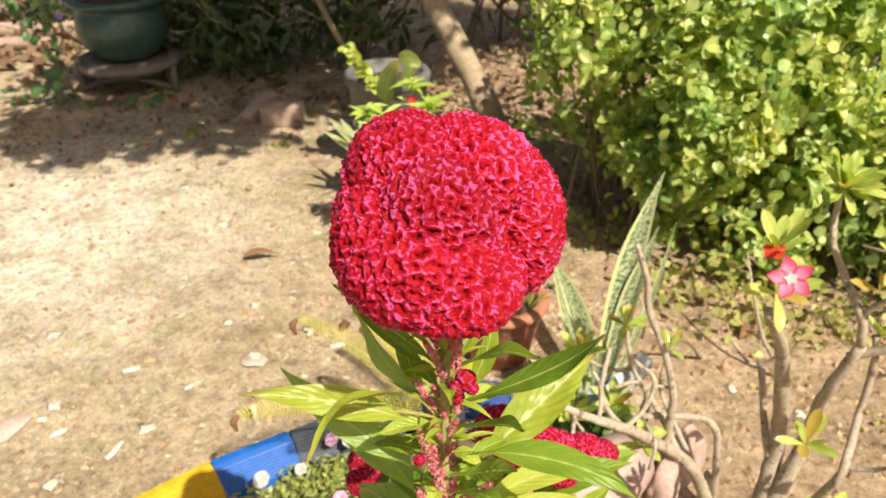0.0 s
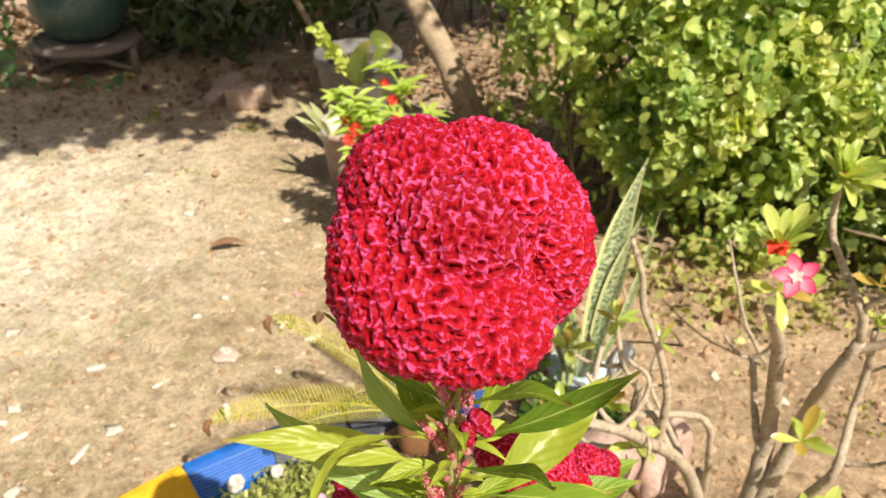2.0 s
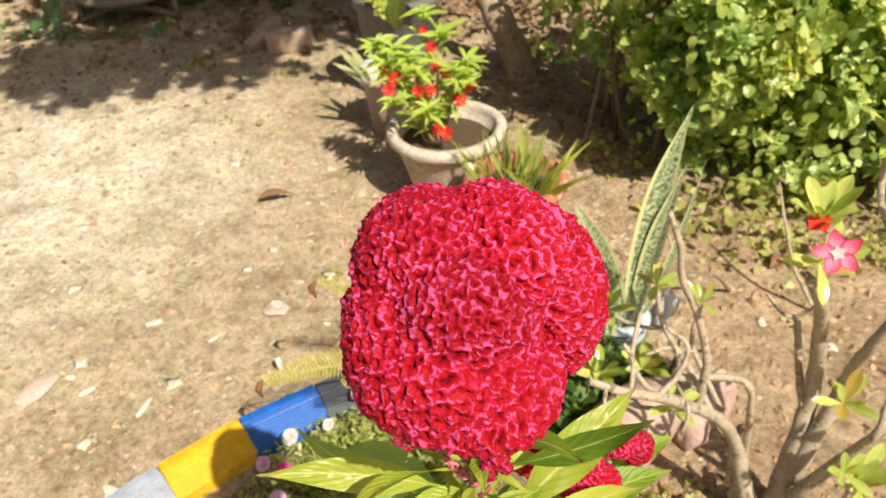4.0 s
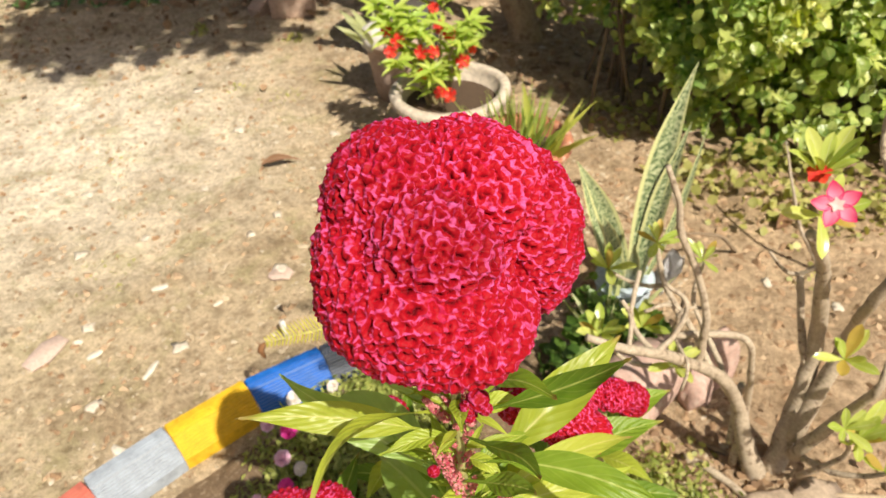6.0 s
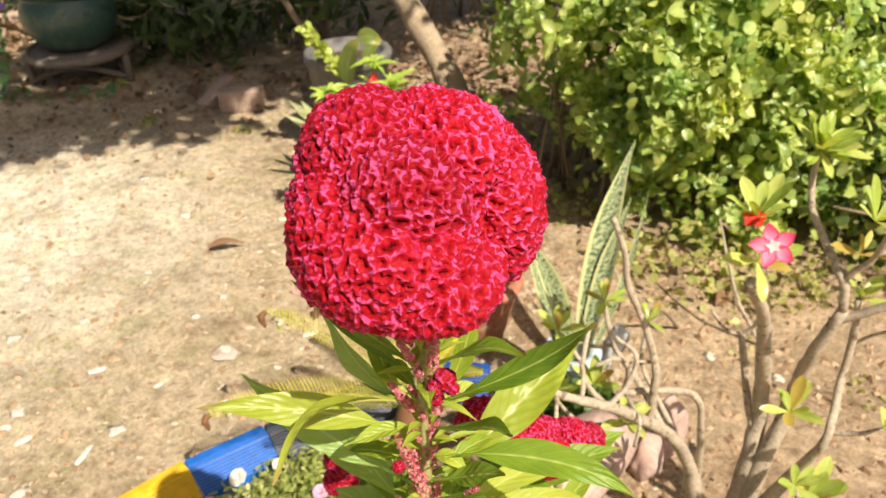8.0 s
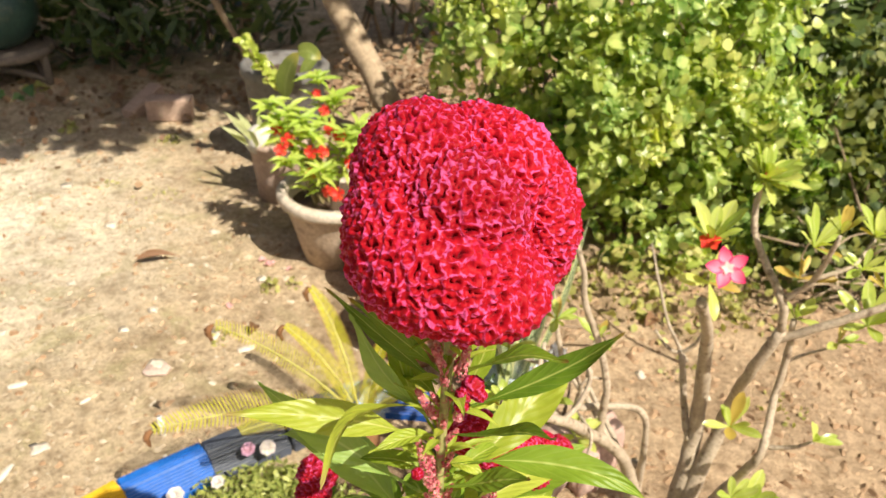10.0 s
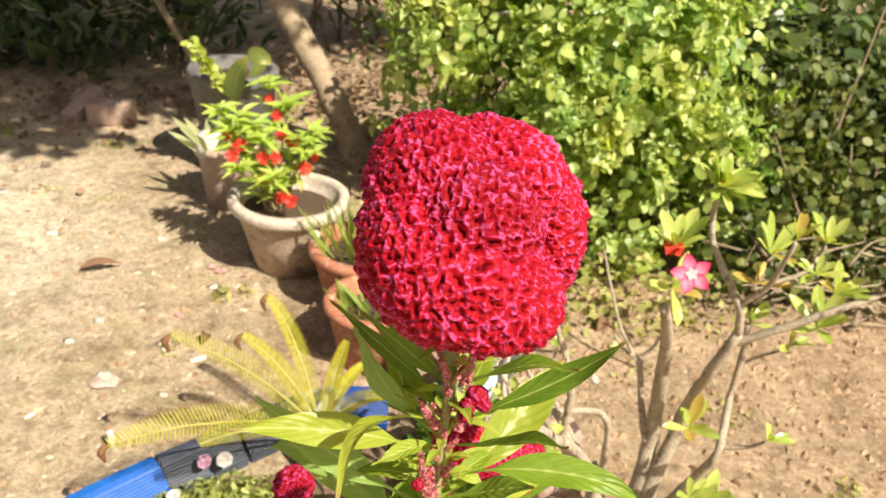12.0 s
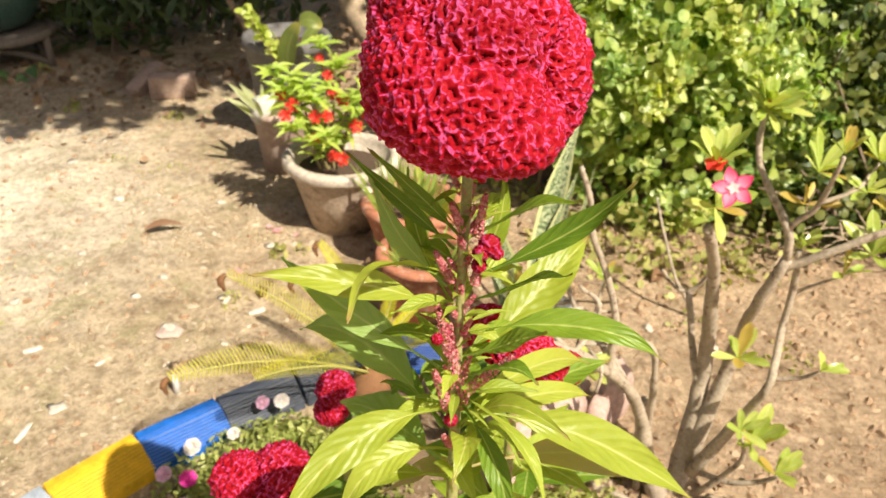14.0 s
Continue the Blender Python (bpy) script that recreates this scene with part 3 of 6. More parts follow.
RIM = rough_mat("worn_pale_rim", (0.50, 0.42, 0.34), (0.68, 0.59, 0.49), 12.0, 0.9, (0.30, 0.25, 0.21), 24.0, 0.003)
build_pot("plant_pot", (-0.052, 2.43, 0), 0.198, 0.115, 0.26, 0.042, 0.024, CONCRETE, "weathered beige concrete pot with a thick rounded rim", wobble=0.03, soil=0.055, rim=RIM)
build_pot("plant_pot", (0.158, 2.165, 0), 0.162, 0.10, 0.215, 0.035, 0.014, TERRACOTTA, "terracotta pot with faded rim beside the concrete pot")
build_pot("plant_pot", (0.160, 1.875, 0), 0.138, 0.085, 0.205, 0.03, 0.012, TERRACOTTA, "terracotta pot with a dusty rim on the soil")
build_pot("plant_pot", (-0.25, 3.22, 0), 0.18, 0.125, 0.44, 0.05, 0.012, GREY_POT, "tall grey pot with a wide rim in the shade", soil=0.05)
bm = bmesh.new()
bmesh.ops.create_icosphere(bm, subdivisions=3, radius=.017)
for v in bm.verts:
    v.co *= 1 + .15 * noise.noise(v.co * 60)
pb = part("pebble", bm, CHIP)
pb.location = (.018, 2.205, .229)
tagged(pb, "small round white pebble on the terracotta pot rim", "stone")


# ---- painted bricks round the bed ----
def ribbed_brick(L, depth=0.095, h=0.075):
    """A brick with a smooth outer top, a few grooves along the middle and a ribbed slope on its inner side."""
    sec, worn = [(-depth / 2, 0.0), (-depth / 2 + 0.001, h - 0.006), (-depth / 2 + 0.006, h)], set()
    for k in range(3):
        y = -0.024 + k * 0.0075
        worn.add(len(sec) + 3)
        sec += [(y, h), (y + 0.0010, h - 0.0030), (y + 0.0042, h - 0.0030), (y + 0.0052, h)]
    a, b = Vector((0.002, h)), Vector((depth / 2, h - 0.042))
    e = (b - a).normalized()
    inward = Vector((e.y, -e.x))
    for k in range(8):
        q = a + e * (0.003 + k * (b - a).length / 8.3)
        worn.add(len(sec) + 3)
        sec += [tuple(q), tuple(q + e * 0.0010 + inward * 0.0035), tuple(q + e * 0.0036 + inward * 0.0035), tuple(q + e * 0.0046)]
    sec.append(tuple(b))
    sec.append((depth / 2, 0.0))
    bm = bmesh.new()
    rows = []
    for x, k in ((-L / 2, 0.93), (-L / 2 + 0.003, 1), (-L / 4, 1), (0, 1), (L / 4, 1), (L / 2 - 0.003, 1), (L / 2, 0.93)):
        rows.append([bm.verts.new((x, y * k, z * k + 0.001 * noise.noise((x * 30, y * 30, z * 30 + L * 99)))) for y, z in sec])
    n = len(sec)
    for a, b in zip(rows, rows[1:]):
        for i in range(n):
            bm.faces.new((a[i], b[i], b[(i + 1) % n], a[(i + 1) % n])).material_index = int(i in worn)
    bm.faces.new(rows[0]); bm.faces.new(rows[-1][::-1])
    bmesh.ops.recalc_face_normals(bm, faces=bm.faces)
    return bm


def build_edging():
    # white is toned grey-blue: the brick's skylit shade is in its paint colour
    paints = {"red": (0.55, 0.16, 0.12), "white": (0.38, 0.43, 0.50), "yellow": (0.78, 0.48, 0.035), "blue": (0.012, 0.15, 0.58), "black": (0.085, 0.10, 0.14), "pale blue": (0.38, 0.50, 0.62), "dark blue": (0.010, 0.075, 0.33)}
    # line of the outer upper arrises
    line = [(-1.07, 0.80), (-0.955, 0.965), (-0.845, 1.10), (-0.708, 1.235), (-0.552, 1.367), (-0.385, 1.470), (-0.215, 1.560), (-0.06, 1.645), (0.055, 1.672), (0.185, 1.650)]
    cols = ["blue", "red", "white", "yellow", "blue", "black", "black", "pale blue", "dark blue"]
    made = {}
    for (a, b), c in zip(zip(line, line[1:]), cols):
        a, b = Vector((*a, 0)), Vector((*b, 0))
        d = (b - a).normalized()
        v = paints[c]
        m = made.setdefault(c, rough_mat("paint_" + c.replace(" ", "_"), tuple(0.78 * q for q in v), v, 22.0, 0.6, tuple(0.92 * q + 0.015 for q in v), 160.0, 0.0006, 0.22, fine=1.6))
        ob = part("edging_brick", ribbed_brick((b - a).length - 0.004), m, smooth=False)
        ob.data.materials.append(made.setdefault(c + " worn", rough_mat("worn_" + c.replace(" ", "_"), tuple(q * .9 for q in v) if c in ("yellow", "red") else tuple(0.8 * q + 0.02 for q in v), v if c in ("yellow", "red") else tuple(0.6 * q + 0.15 for q in v), 60.0, 0.8, bump_d=0.0004)))
        ob.location = (a + b) / 2 + Vector((d.y, -d.x, 0)) * 0.045 + Vector((0, 0, random.uniform(-.004, .004)))
        ob.rotation_euler = (radians(random.uniform(-1.5, 1.5)), radians(random.uniform(-1, 1)), math.atan2(d.y, d.x) + math.pi)
        tagged(ob, f"{c} painted ribbed brick edging the flower bed", "brick", "painted bricks round the bed")


build_edging()


def build_bed():
    """Crumbly soil heaped inside the bricks, its brown darkened to hold the plants' shade."""
    bm = bmesh.new()
    rim = [(-.93, .80), (-.85, .93), (-.74, 1.07), (-.61, 1.19), (-.46, 1.30), (-.30, 1.39), (-.14, 1.47), (.0, 1.55), (.12, 1.58), (.25, 1.54), (.36, 1.42), (.42, 1.2), (.42, .9), (.3, .6), (-.2, .4), (-.7, .5)]
    mid = Vector((-.2, 1.0, 0))
    top = bm.verts.new((mid.x, mid.y, .03))
    rings = []
    for f in np.linspace(0.04, 1, 26):
        ring = []
        for k in range(64):
            a, b = Vector((*rim[k // 4], 0)), Vector((*rim[(k // 4 + 1) % 16], 0))
            q = mid.lerp(a.lerp(b, (k % 4) / 4), f)
            z = 0.030 * (1 - f ** 3) - 0.012 * f ** 6 + (0.012 * noise.noise(q * 22) + 0.008 * noise.noise(q * 70)) * (1 - f ** 5)
            ring.append(bm.verts.new((q.x, q.y, z + ground_height(q.x, q.y))))
        rings.append(ring)
    for k in range(64):
        bm.faces.new((top, rings[0][k], rings[0][(k + 1) % 64]))
        for p, q in zip(rings, rings[1:]):
            bm.faces.new((p[k], q[k], q[(k + 1) % 64], p[(k + 1) % 64]))
    tagged(part("flower_bed", bm, BED_SOIL), "crumbly soil of the flower bed inside the bricks, darkened for the plants' shade", "flower bed", kind="structure")


# brown soil colour with the shade of the tall plants put in
BED_SOIL = rough_mat("bed_soil", (0.13, 0.085, 0.05), (0.27, 0.185, 0.115), 30.0, 0.95, (0.34, 0.26, 0.18), 90.0, 0.008)
build_bed()


# ---- big green pot on its stand ----
def build_green_pot():
    c = Vector((-1.78, 4.30, 0))
    t = thing("glazed_pot", c + Vector((0, 0, 0.185)), "dark green glazed pot with pale scuffs on a stand", "plant pot")
    part("body", lathe([(0.12, 0), (0.175, 0.03), (0.225, 0.10), (0.243, 0.17), (0.232, 0.235), (0.215, 0.265), (0.212, 0.28), (0.25, 0.295), (0.262, 0.315), (0.258, 0.33), (0.225, 0.332), (0.20, 0.29), (0.02, 0.28)], 48), GREEN_GLAZE, t)
    part("soil", lathe([(0.205, 0.292), (0.12, 0.30), (0.01, 0.302)], 24, 0.1), POT_SOIL, t)
    s = thing("pot_stand", c, "low worn grey wooden stand under the green pot", "stand")
    ring = [(0.262 * math.cos(a), 0.262 * math.sin(a), 0.165) for a in np.linspace(0, 2 * math.pi, 37)]
    part("ring", tube(ring, 0.024, 8, rough=0.15), STAND_WOOD, s)
    part("plate", lathe([(0.20, 0.150), (0.25, 0.152), (0.25, 0.178), (0.20, 0.182), (0.01, 0.182)], 32), STAND_WOOD, s)
    legs = [(0.262 * math.cos(radians(a)), 0.262 * math.sin(radians(a))) for a in (-165, -15, 70, 110)]
    for x, y in legs:
        part("leg", tube([(x, y, 0.165), (x * 1.02, y * 1.02, 0.08), (x * 1.04, y * 1.04, -0.005)], [0.022, 0.020, 0.022], 8), STAND_WOOD, s)
    for (xa, ya), (xb, yb) in ((legs[0], legs[1]), (legs[1], legs[2]), (legs[3], legs[0])):
        p = smooth_path([(xa, ya, 0.02), ((xa * 3 + xb) / 4, (ya * 3 + yb) / 4 - 0.03, 0.075), ((xa + xb) / 2, (ya + yb) / 2 - 0.04, 0.095), ((xa + xb * 3) / 4, (ya + yb * 3) / 4 - 0.03, 0.075), (xb, yb, 0.02)], 4)
        part("arched_brace", tube(p, 0.017, 8), STAND_WOOD, s)


build_green_pot()

# ---- two bricks lying by the shrub ----
for at, rz, ry, dims in (((-0.83, 3.74, 0), 4, 0, (0.21, 0.10, 0.105)), ((-0.97, 3.86, 0.0), 66, -14, (0.25, 0.075, 0.075))):
    ob = part("brick", rbox(*dims, 0.008), BRICK)
    ob.location, ob.rotation_euler = at, (0, radians(ry), radians(rz))
    tagged(ob, "dusty old brick lying on shaded soil", "brick", "old bricks by the shrub")


# ---- the tall cockscomb ----
CELOSIA_LEAF = leaf_mat("cockscomb_leaf", (0.20, 0.29, 0.025), (0.44, 0.51, 0.07), vein=(0.52, 0.56, 0.17), spec=0.35, rough=0.42, nveins=9.0, trans=0.32, island=False, bumpy=0.28)
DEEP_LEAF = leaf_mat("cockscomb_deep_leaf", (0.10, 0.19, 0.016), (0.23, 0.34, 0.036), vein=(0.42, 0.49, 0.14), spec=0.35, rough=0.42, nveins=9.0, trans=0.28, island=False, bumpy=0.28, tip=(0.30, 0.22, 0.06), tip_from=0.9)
CELOSIA_STEM = rough_mat("cockscomb_stem", (0.27, 0.30, 0.09), (0.46, 0.42, 0.19), 60.0, 0.55, (0.44, 0.15, 0.14), 130.0, 0.0010)
HEAD = Vector((0.0157, 0.4803, 1.1923))


def ruffle_mat(name, deep, mid, lip, rim):
    m, nt, b = mat(name, 0.55, 0.16)
    uv = nt.nodes.new("ShaderNodeUVMap")
    sep = nt.nodes.new("ShaderNodeSeparateXYZ")
    nt.links.new(uv.outputs[0], sep.inputs[0])
    # dark throats are shade put into colour; pink rims mix pigment and painted highlight
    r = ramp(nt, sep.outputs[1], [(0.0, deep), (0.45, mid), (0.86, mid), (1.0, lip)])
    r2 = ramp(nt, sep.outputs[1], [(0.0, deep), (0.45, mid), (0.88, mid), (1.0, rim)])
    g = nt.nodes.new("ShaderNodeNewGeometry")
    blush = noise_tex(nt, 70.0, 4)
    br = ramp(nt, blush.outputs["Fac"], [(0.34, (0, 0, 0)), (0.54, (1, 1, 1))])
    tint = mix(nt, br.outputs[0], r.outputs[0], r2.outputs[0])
    mr = nd(nt, "ShaderNodeMapRange")
    mr.inputs[3].default_value, mr.inputs[4].default_value = 0.86, 1.14
    nt.links.new(g.outputs["Random Per Island"], mr.inputs[0])
    c = mix(nt, 1.0, tint, mr.outputs[0], "MULTIPLY")
    nt.links.new(c, b.inputs["Base Color"])
    b.inputs["Sheen Weight"].default_value = 0.10
    b.inputs["Sheen Roughness"].default_value = 0.4
    b.inputs["Sheen Tint"].default_value = (1.0, 0.35, 0.55, 1)
    n = noise_tex(nt, 900.0, 3)
    bump(nt, b, n.outputs["Fac"], 0.35, 0.0006)
    t = nt.nodes.new("ShaderNodeBsdfTranslucent")
    nt.links.new(c, t.inputs[0])
    ms = nd(nt, "ShaderNodeMixShader"); ms.inputs[0].default_value = 0.30
    nt.links.new(b.outputs[0], ms.inputs[1]); nt.links.new(t.outputs[0], ms.inputs[2])
    nt.links.new(ms.outputs[0], nt.nodes["Material Output"].inputs["Surface"])
    return m


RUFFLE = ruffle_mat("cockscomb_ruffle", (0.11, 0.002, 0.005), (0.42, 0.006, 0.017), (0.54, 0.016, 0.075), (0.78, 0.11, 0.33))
CORE = rough_mat("cockscomb_core", (0.26, 0.001, 0.008), (0.40, 0.003, 0.02), 90.0, 0.7, bump_d=0.001)
BRACT = leaf_mat("floret_bract", (0.52, 0.03, 0.09), (0.82, 0.44, 0.44), rough=0.5, trans=0.3)


def lobed_surface(lobes, sub):
    """Points, outward ways, faces and owners of egg-shaped lobes melted into one body."""
    bm = bmesh.new()
    bmesh.ops.create_icosphere(bm, subdivisions=sub, radius=1)
    d = np.array([v.co for v in bm.verts])
    tri = np.array([[v.index for v in f.verts] for f in bm.faces])
    bm.free()
    d /= np.linalg.norm(d, axis=1)[:, None]
    far = []
    for l in lobes:
        c, r = np.array(l[:3]), np.array(l[3:])
        A, B, C = np.sum((d / r) ** 2, 1), np.sum(d * c / r ** 2, 1), np.sum((c / r) ** 2) - 1
        disc = B * B - A * C
        far.append(np.where(disc > 0, (B + np.sqrt(np.maximum(disc, 0))) / A, 0))
    far = np.maximum(np.array(far), 1e-5)
    owner, rad = far.argmax(0), np.sum(far ** 40, 0) ** (1 / 40)
    p = d * rad[:, None]
    fn = np.cross(p[tri[:, 1]] - p[tri[:, 0]], p[tri[:, 2]] - p[tri[:, 0]])
    n = np.zeros_like(p)
    for k in range(3):
        np.add.at(n, tri[:, k], fn)
    return p, n / np.linalg.norm(n, axis=1)[:, None], tri, owner


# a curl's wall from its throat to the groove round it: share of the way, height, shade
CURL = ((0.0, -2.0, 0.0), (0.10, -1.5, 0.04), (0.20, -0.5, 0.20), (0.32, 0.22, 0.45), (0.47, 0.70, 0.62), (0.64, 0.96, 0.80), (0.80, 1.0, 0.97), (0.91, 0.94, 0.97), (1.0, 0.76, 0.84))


def ripples(p, wave, rs, count=9):
    """A soft wandering vector for each point, with the given wavelength."""
    out = np.zeros_like(p)
    for k in range(count):
        d = rs.normal(0, 1, 3)
        d *= 6.283 / (wave * rs.uniform(0.7, 1.5)) / np.linalg.norm(d)
        out += np.sin(p @ d + rs.uniform(0, 6.28))[:, None] * rs.normal(0, 1, 3)
    return out / math.sqrt(count)


def comb(lobes, parent, sub, seed, pitch=0.0049):
    """A cockscomb: a lobed body whose skin is folded into crowded curls, each with a
    narrow winding throat and a rolled lip. Each lobe becomes one part."""
    rs = np.random.RandomState(seed)
    p, n, tri, owner = lobed_surface(lobes, sub)
    seats = np.zeros((0, 3))
    for q in p[rs.permutation(len(p))[:14000]]:
        if len(seats) == 0 or np.min(np.sum((seats - q) ** 2, 1)) > pitch * pitch:
            seats = np.vstack([seats, q])
    # throats: some seats join a neighbour, and the throat runs on between the two
    gap = np.sum((seats[:, None] - seats[None]) ** 2, 2)
    mate, root = np.arange(len(seats)), np.arange(len(seats))
    for i in rs.permutation(len(seats)):
        j = np.argsort(gap[i])[1 + rs.randint(3)]
        if rs.uniform() < 0.40 and np.sum(root == root[i]) + np.sum(root == root[j]) <= 2 and root[i] != root[j]:
            mate[i] = j
            root[root == root[j]] = root[i]
    rise = rs.normal(0, 0.00075, len(seats))
    look_at = p + ripples(p, 0.0065, rs) * 0.00075 + ripples(p, 0.0032, rs) * 0.00042
    swell, frill = ripples(p, 0.0052, rs), ripples(p, 0.0027, rs)
    out, shade = np.zeros_like(p), np.zeros(len(p))
    for c in range(0, len(p), 6000):
        x = look_at[c:c + 6000]
        d = np.sum(x * x, 1)[:, None] - 2 * x @ seats.T + np.sum(seats * seats, 1)[None]
        near = np.argpartition(d, 7, 1)[:, :7]
        a, b = seats[near], seats[mate[near]]
        ab = b - a
        f = np.clip(np.sum((x[:, None] - a) * ab, 2) / (np.sum(ab * ab, 2) + 1e-12), 0, 1)
        foot = a + ab * f[..., None]
        d = np.linalg.norm(x[:, None] - foot, axis=2)
        i1 = d.argmin(1)
        rows = np.arange(len(x))
        d1, r1 = d[rows, i1], root[near[rows, i1]]
        d2 = np.where(root[near] == r1[:, None], 1.0, d).min(1)
        q = np.clip(2 * d1 / (d1 + d2), 0, 1)
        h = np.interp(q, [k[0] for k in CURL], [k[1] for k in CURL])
        lip = np.clip(q * 1.6, 0, 1)
        away = x - foot[rows, i1]
        nn = n[c:c + 6000]
        away -= nn * np.sum(away * nn, 1)[:, None]
        away /= np.linalg.norm(away, axis=1)[:, None] + 1e-6
        roll = np.interp(q, [0, 0.3, 0.65, 0.85, 1.0], [0, -0.1, 0.25, 0.2, 0.0])
        w, v = swell[c:c + 6000], frill[c:c + 6000, 0] * np.clip(q * 2.2 - .5, 0, 1)
        high = 0.39 * pitch * (1 + (0.40 * w[:, 0] + 0.16 * v) * lip)
        out[c:c + 6000] = nn * (h * high + (rise[r1] + 0.0004 * w[:, 1]) * lip)[:, None] + away * (roll * 0.15 * pitch)[:, None]
        # colour level along the fold: throats painted as shaded, lips brightest
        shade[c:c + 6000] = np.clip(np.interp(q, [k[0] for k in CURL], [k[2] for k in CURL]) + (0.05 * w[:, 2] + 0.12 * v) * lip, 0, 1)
    p = p + out
    for lobe in range(len(lobes)):
        f = tri[owner[tri[:, 0]] == lobe]
        if len(f) < 20:
            continue
        used, inv = np.unique(f, return_inverse=True)
        me = bpy.data.meshes.new("comb_lobe")
        me.from_pydata(p[used].tolist(), [], inv.reshape(-1, 3).tolist())
        uv = me.uv_layers.new(name="UVMap")
        idx = np.zeros(len(me.loops), np.int32)
        me.loops.foreach_get("vertex_index", idx)
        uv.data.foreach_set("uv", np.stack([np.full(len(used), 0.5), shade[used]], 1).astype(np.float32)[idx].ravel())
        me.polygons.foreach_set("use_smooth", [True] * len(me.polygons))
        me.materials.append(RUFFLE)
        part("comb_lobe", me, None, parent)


def side_bud(at, r, parent, seed):
    bm = bmesh.new()
    bmesh.ops.create_icosphere(bm, subdivisions=4, radius=r)
    uv = bm.loops.layers.uv.verify()
    lev = {}
    for v in bm.verts:
        k = 1 - min(1, abs(noise.noise(v.co * (2.2 / r) + Vector((seed, 0, 0)))) * 2.4)
        lev[v.index] = 0.72 + 0.28 * k
        v.co *= 0.84 + 0.26 * k
    for f in bm.faces:
        for lp in f.loops:
            lp[uv].uv = (0.5, lev[lp.vert.index])
    shift(bm, at)
    part("side_bud", bm, RUFFLE, parent, "small crimson side bud")


def floret_spike(base, tip, r, parent, seed, count=330):
    """A slim knobbly spike of small pinkish florets."""
    rs = np.random.RandomState(seed)
    a, b = np.array(base), np.array(tip)
    f = rs.uniform(0.05, 1, count)
    d = (b - a) / np.linalg.norm(b - a)
    w = np.cross(rs.normal(0, 1, (count, 3)), d)
    w /= np.linalg.norm(w, axis=1)[:, None]
    p = a + (b - a) * f[:, None] + w * (r * (1.05 - 0.6 * f ** 2))[:, None]
    ob = leaf_cloud("floret_spike", p, w + d * 0.3, rs.uniform(0.0015, 0.0028, count), BRACT, parent, LEAF, 0.35, "knobbly pinkish floret spike", seed)
    return ob


def build_celosia():
    t = thing("cockscomb_plant", (0.02, 0.5, 0), "tall cockscomb plant with one big ruffled crimson flower head", "flower")
    o = Vector(t.location)
    L = lambda q: Vector(q) - o
    path = smooth_path([L((0.02, 0.5, -0.02)), L((0.018, 0.495, 0.4)), L((0.017, 0.49, 0.80)), L((0.015, 0.484, 1.0)), L((0.016, 0.480, 1.13))], 6)
    part("stem", tube(path, lerp_list([0.011, 0.0078, 0.0050, 0.0034, 0.0040], len(path)), 10, rough=0.12), CELOSIA_STEM, t)
    lobes = [(-.004, -.004, -.006, .048, .046, .050), (.0422, .0187, -.0146, .0359, .045, .0511), (-.0246, .0005, .0255, .037, .0452, .0398), (.0105, .0084, .0288, .0444, .0449, .0307),
             (-.0152, -.0428, -.0086, .0469, .0406, .0396), (-.0404, -.0247, -.0012, .0276, .0408, .0395), (-.006, -.034, .016, .036, .034, .036), (.0075, -.0292, -.0266, .0425, .0537, .0252)]
    bm = bmesh.new()
    bmesh.ops.create_icosphere(bm, subdivisions=3, radius=0.04)
    head = part("flower_head", bm, CORE, t, "big ruffled crimson comb")
    head.location = HEAD - o
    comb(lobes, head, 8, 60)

    def leaf(base, tip, w, bend=(0, 0, 0), face=(0.2, -0.5, 1), stalk=0.17, mat_=None, wave=0.13, fold=0.18):
        sway = 0.05 * (Vector(tip) - Vector(base)).length * math.sin(tip[0] * 310 + tip[2] * 170)
        part("leaf", blade(L(base), L(tip), w * 0.66, Vector(bend) * 2.0 + Vector((0, 0, sway)), face, "lance", fold, 72, wave, cols=8, seed=tip[0] * 50, stalk=stalk, quilt=0.075, ripple=0.022, nveins=9.0), mat_ or CELOSIA_LEAF, t)

    leaf((0.008, .490, 1.000), (-.133, .470, 1.052), .036, (0, 0, .012), (0, -0.75, 0.8), mat_=PALE_LEAF)
    leaf((0.010, .482, 1.036), (-.070, .385, 1.073), .024, (-.012, .012, .016), (-.5, 0, 1), mat_=PALE_LEAF)
    leaf((0.008, .497, .935), (-.117, .525, 1.034), .040, (-.01, 0, .0), (0.1, -0.8, 0.7), mat_=COOL_LEAF)
    leaf((0.008, .500, .870), (-.111, .600, .907), .062, (0, .02, .02), (0.1, -0.5, 1), mat_=COOL_LEAF)
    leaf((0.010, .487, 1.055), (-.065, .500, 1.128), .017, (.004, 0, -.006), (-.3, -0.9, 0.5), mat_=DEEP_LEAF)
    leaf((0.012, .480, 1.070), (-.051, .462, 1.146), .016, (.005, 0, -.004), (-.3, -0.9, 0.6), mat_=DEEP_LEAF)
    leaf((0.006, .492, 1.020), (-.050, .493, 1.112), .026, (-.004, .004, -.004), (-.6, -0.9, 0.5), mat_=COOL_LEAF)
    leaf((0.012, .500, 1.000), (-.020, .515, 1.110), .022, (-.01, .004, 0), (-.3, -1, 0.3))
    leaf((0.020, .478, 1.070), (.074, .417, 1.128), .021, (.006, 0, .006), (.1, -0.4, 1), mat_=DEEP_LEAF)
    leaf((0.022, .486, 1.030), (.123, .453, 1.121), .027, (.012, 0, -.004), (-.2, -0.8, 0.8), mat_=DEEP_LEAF)
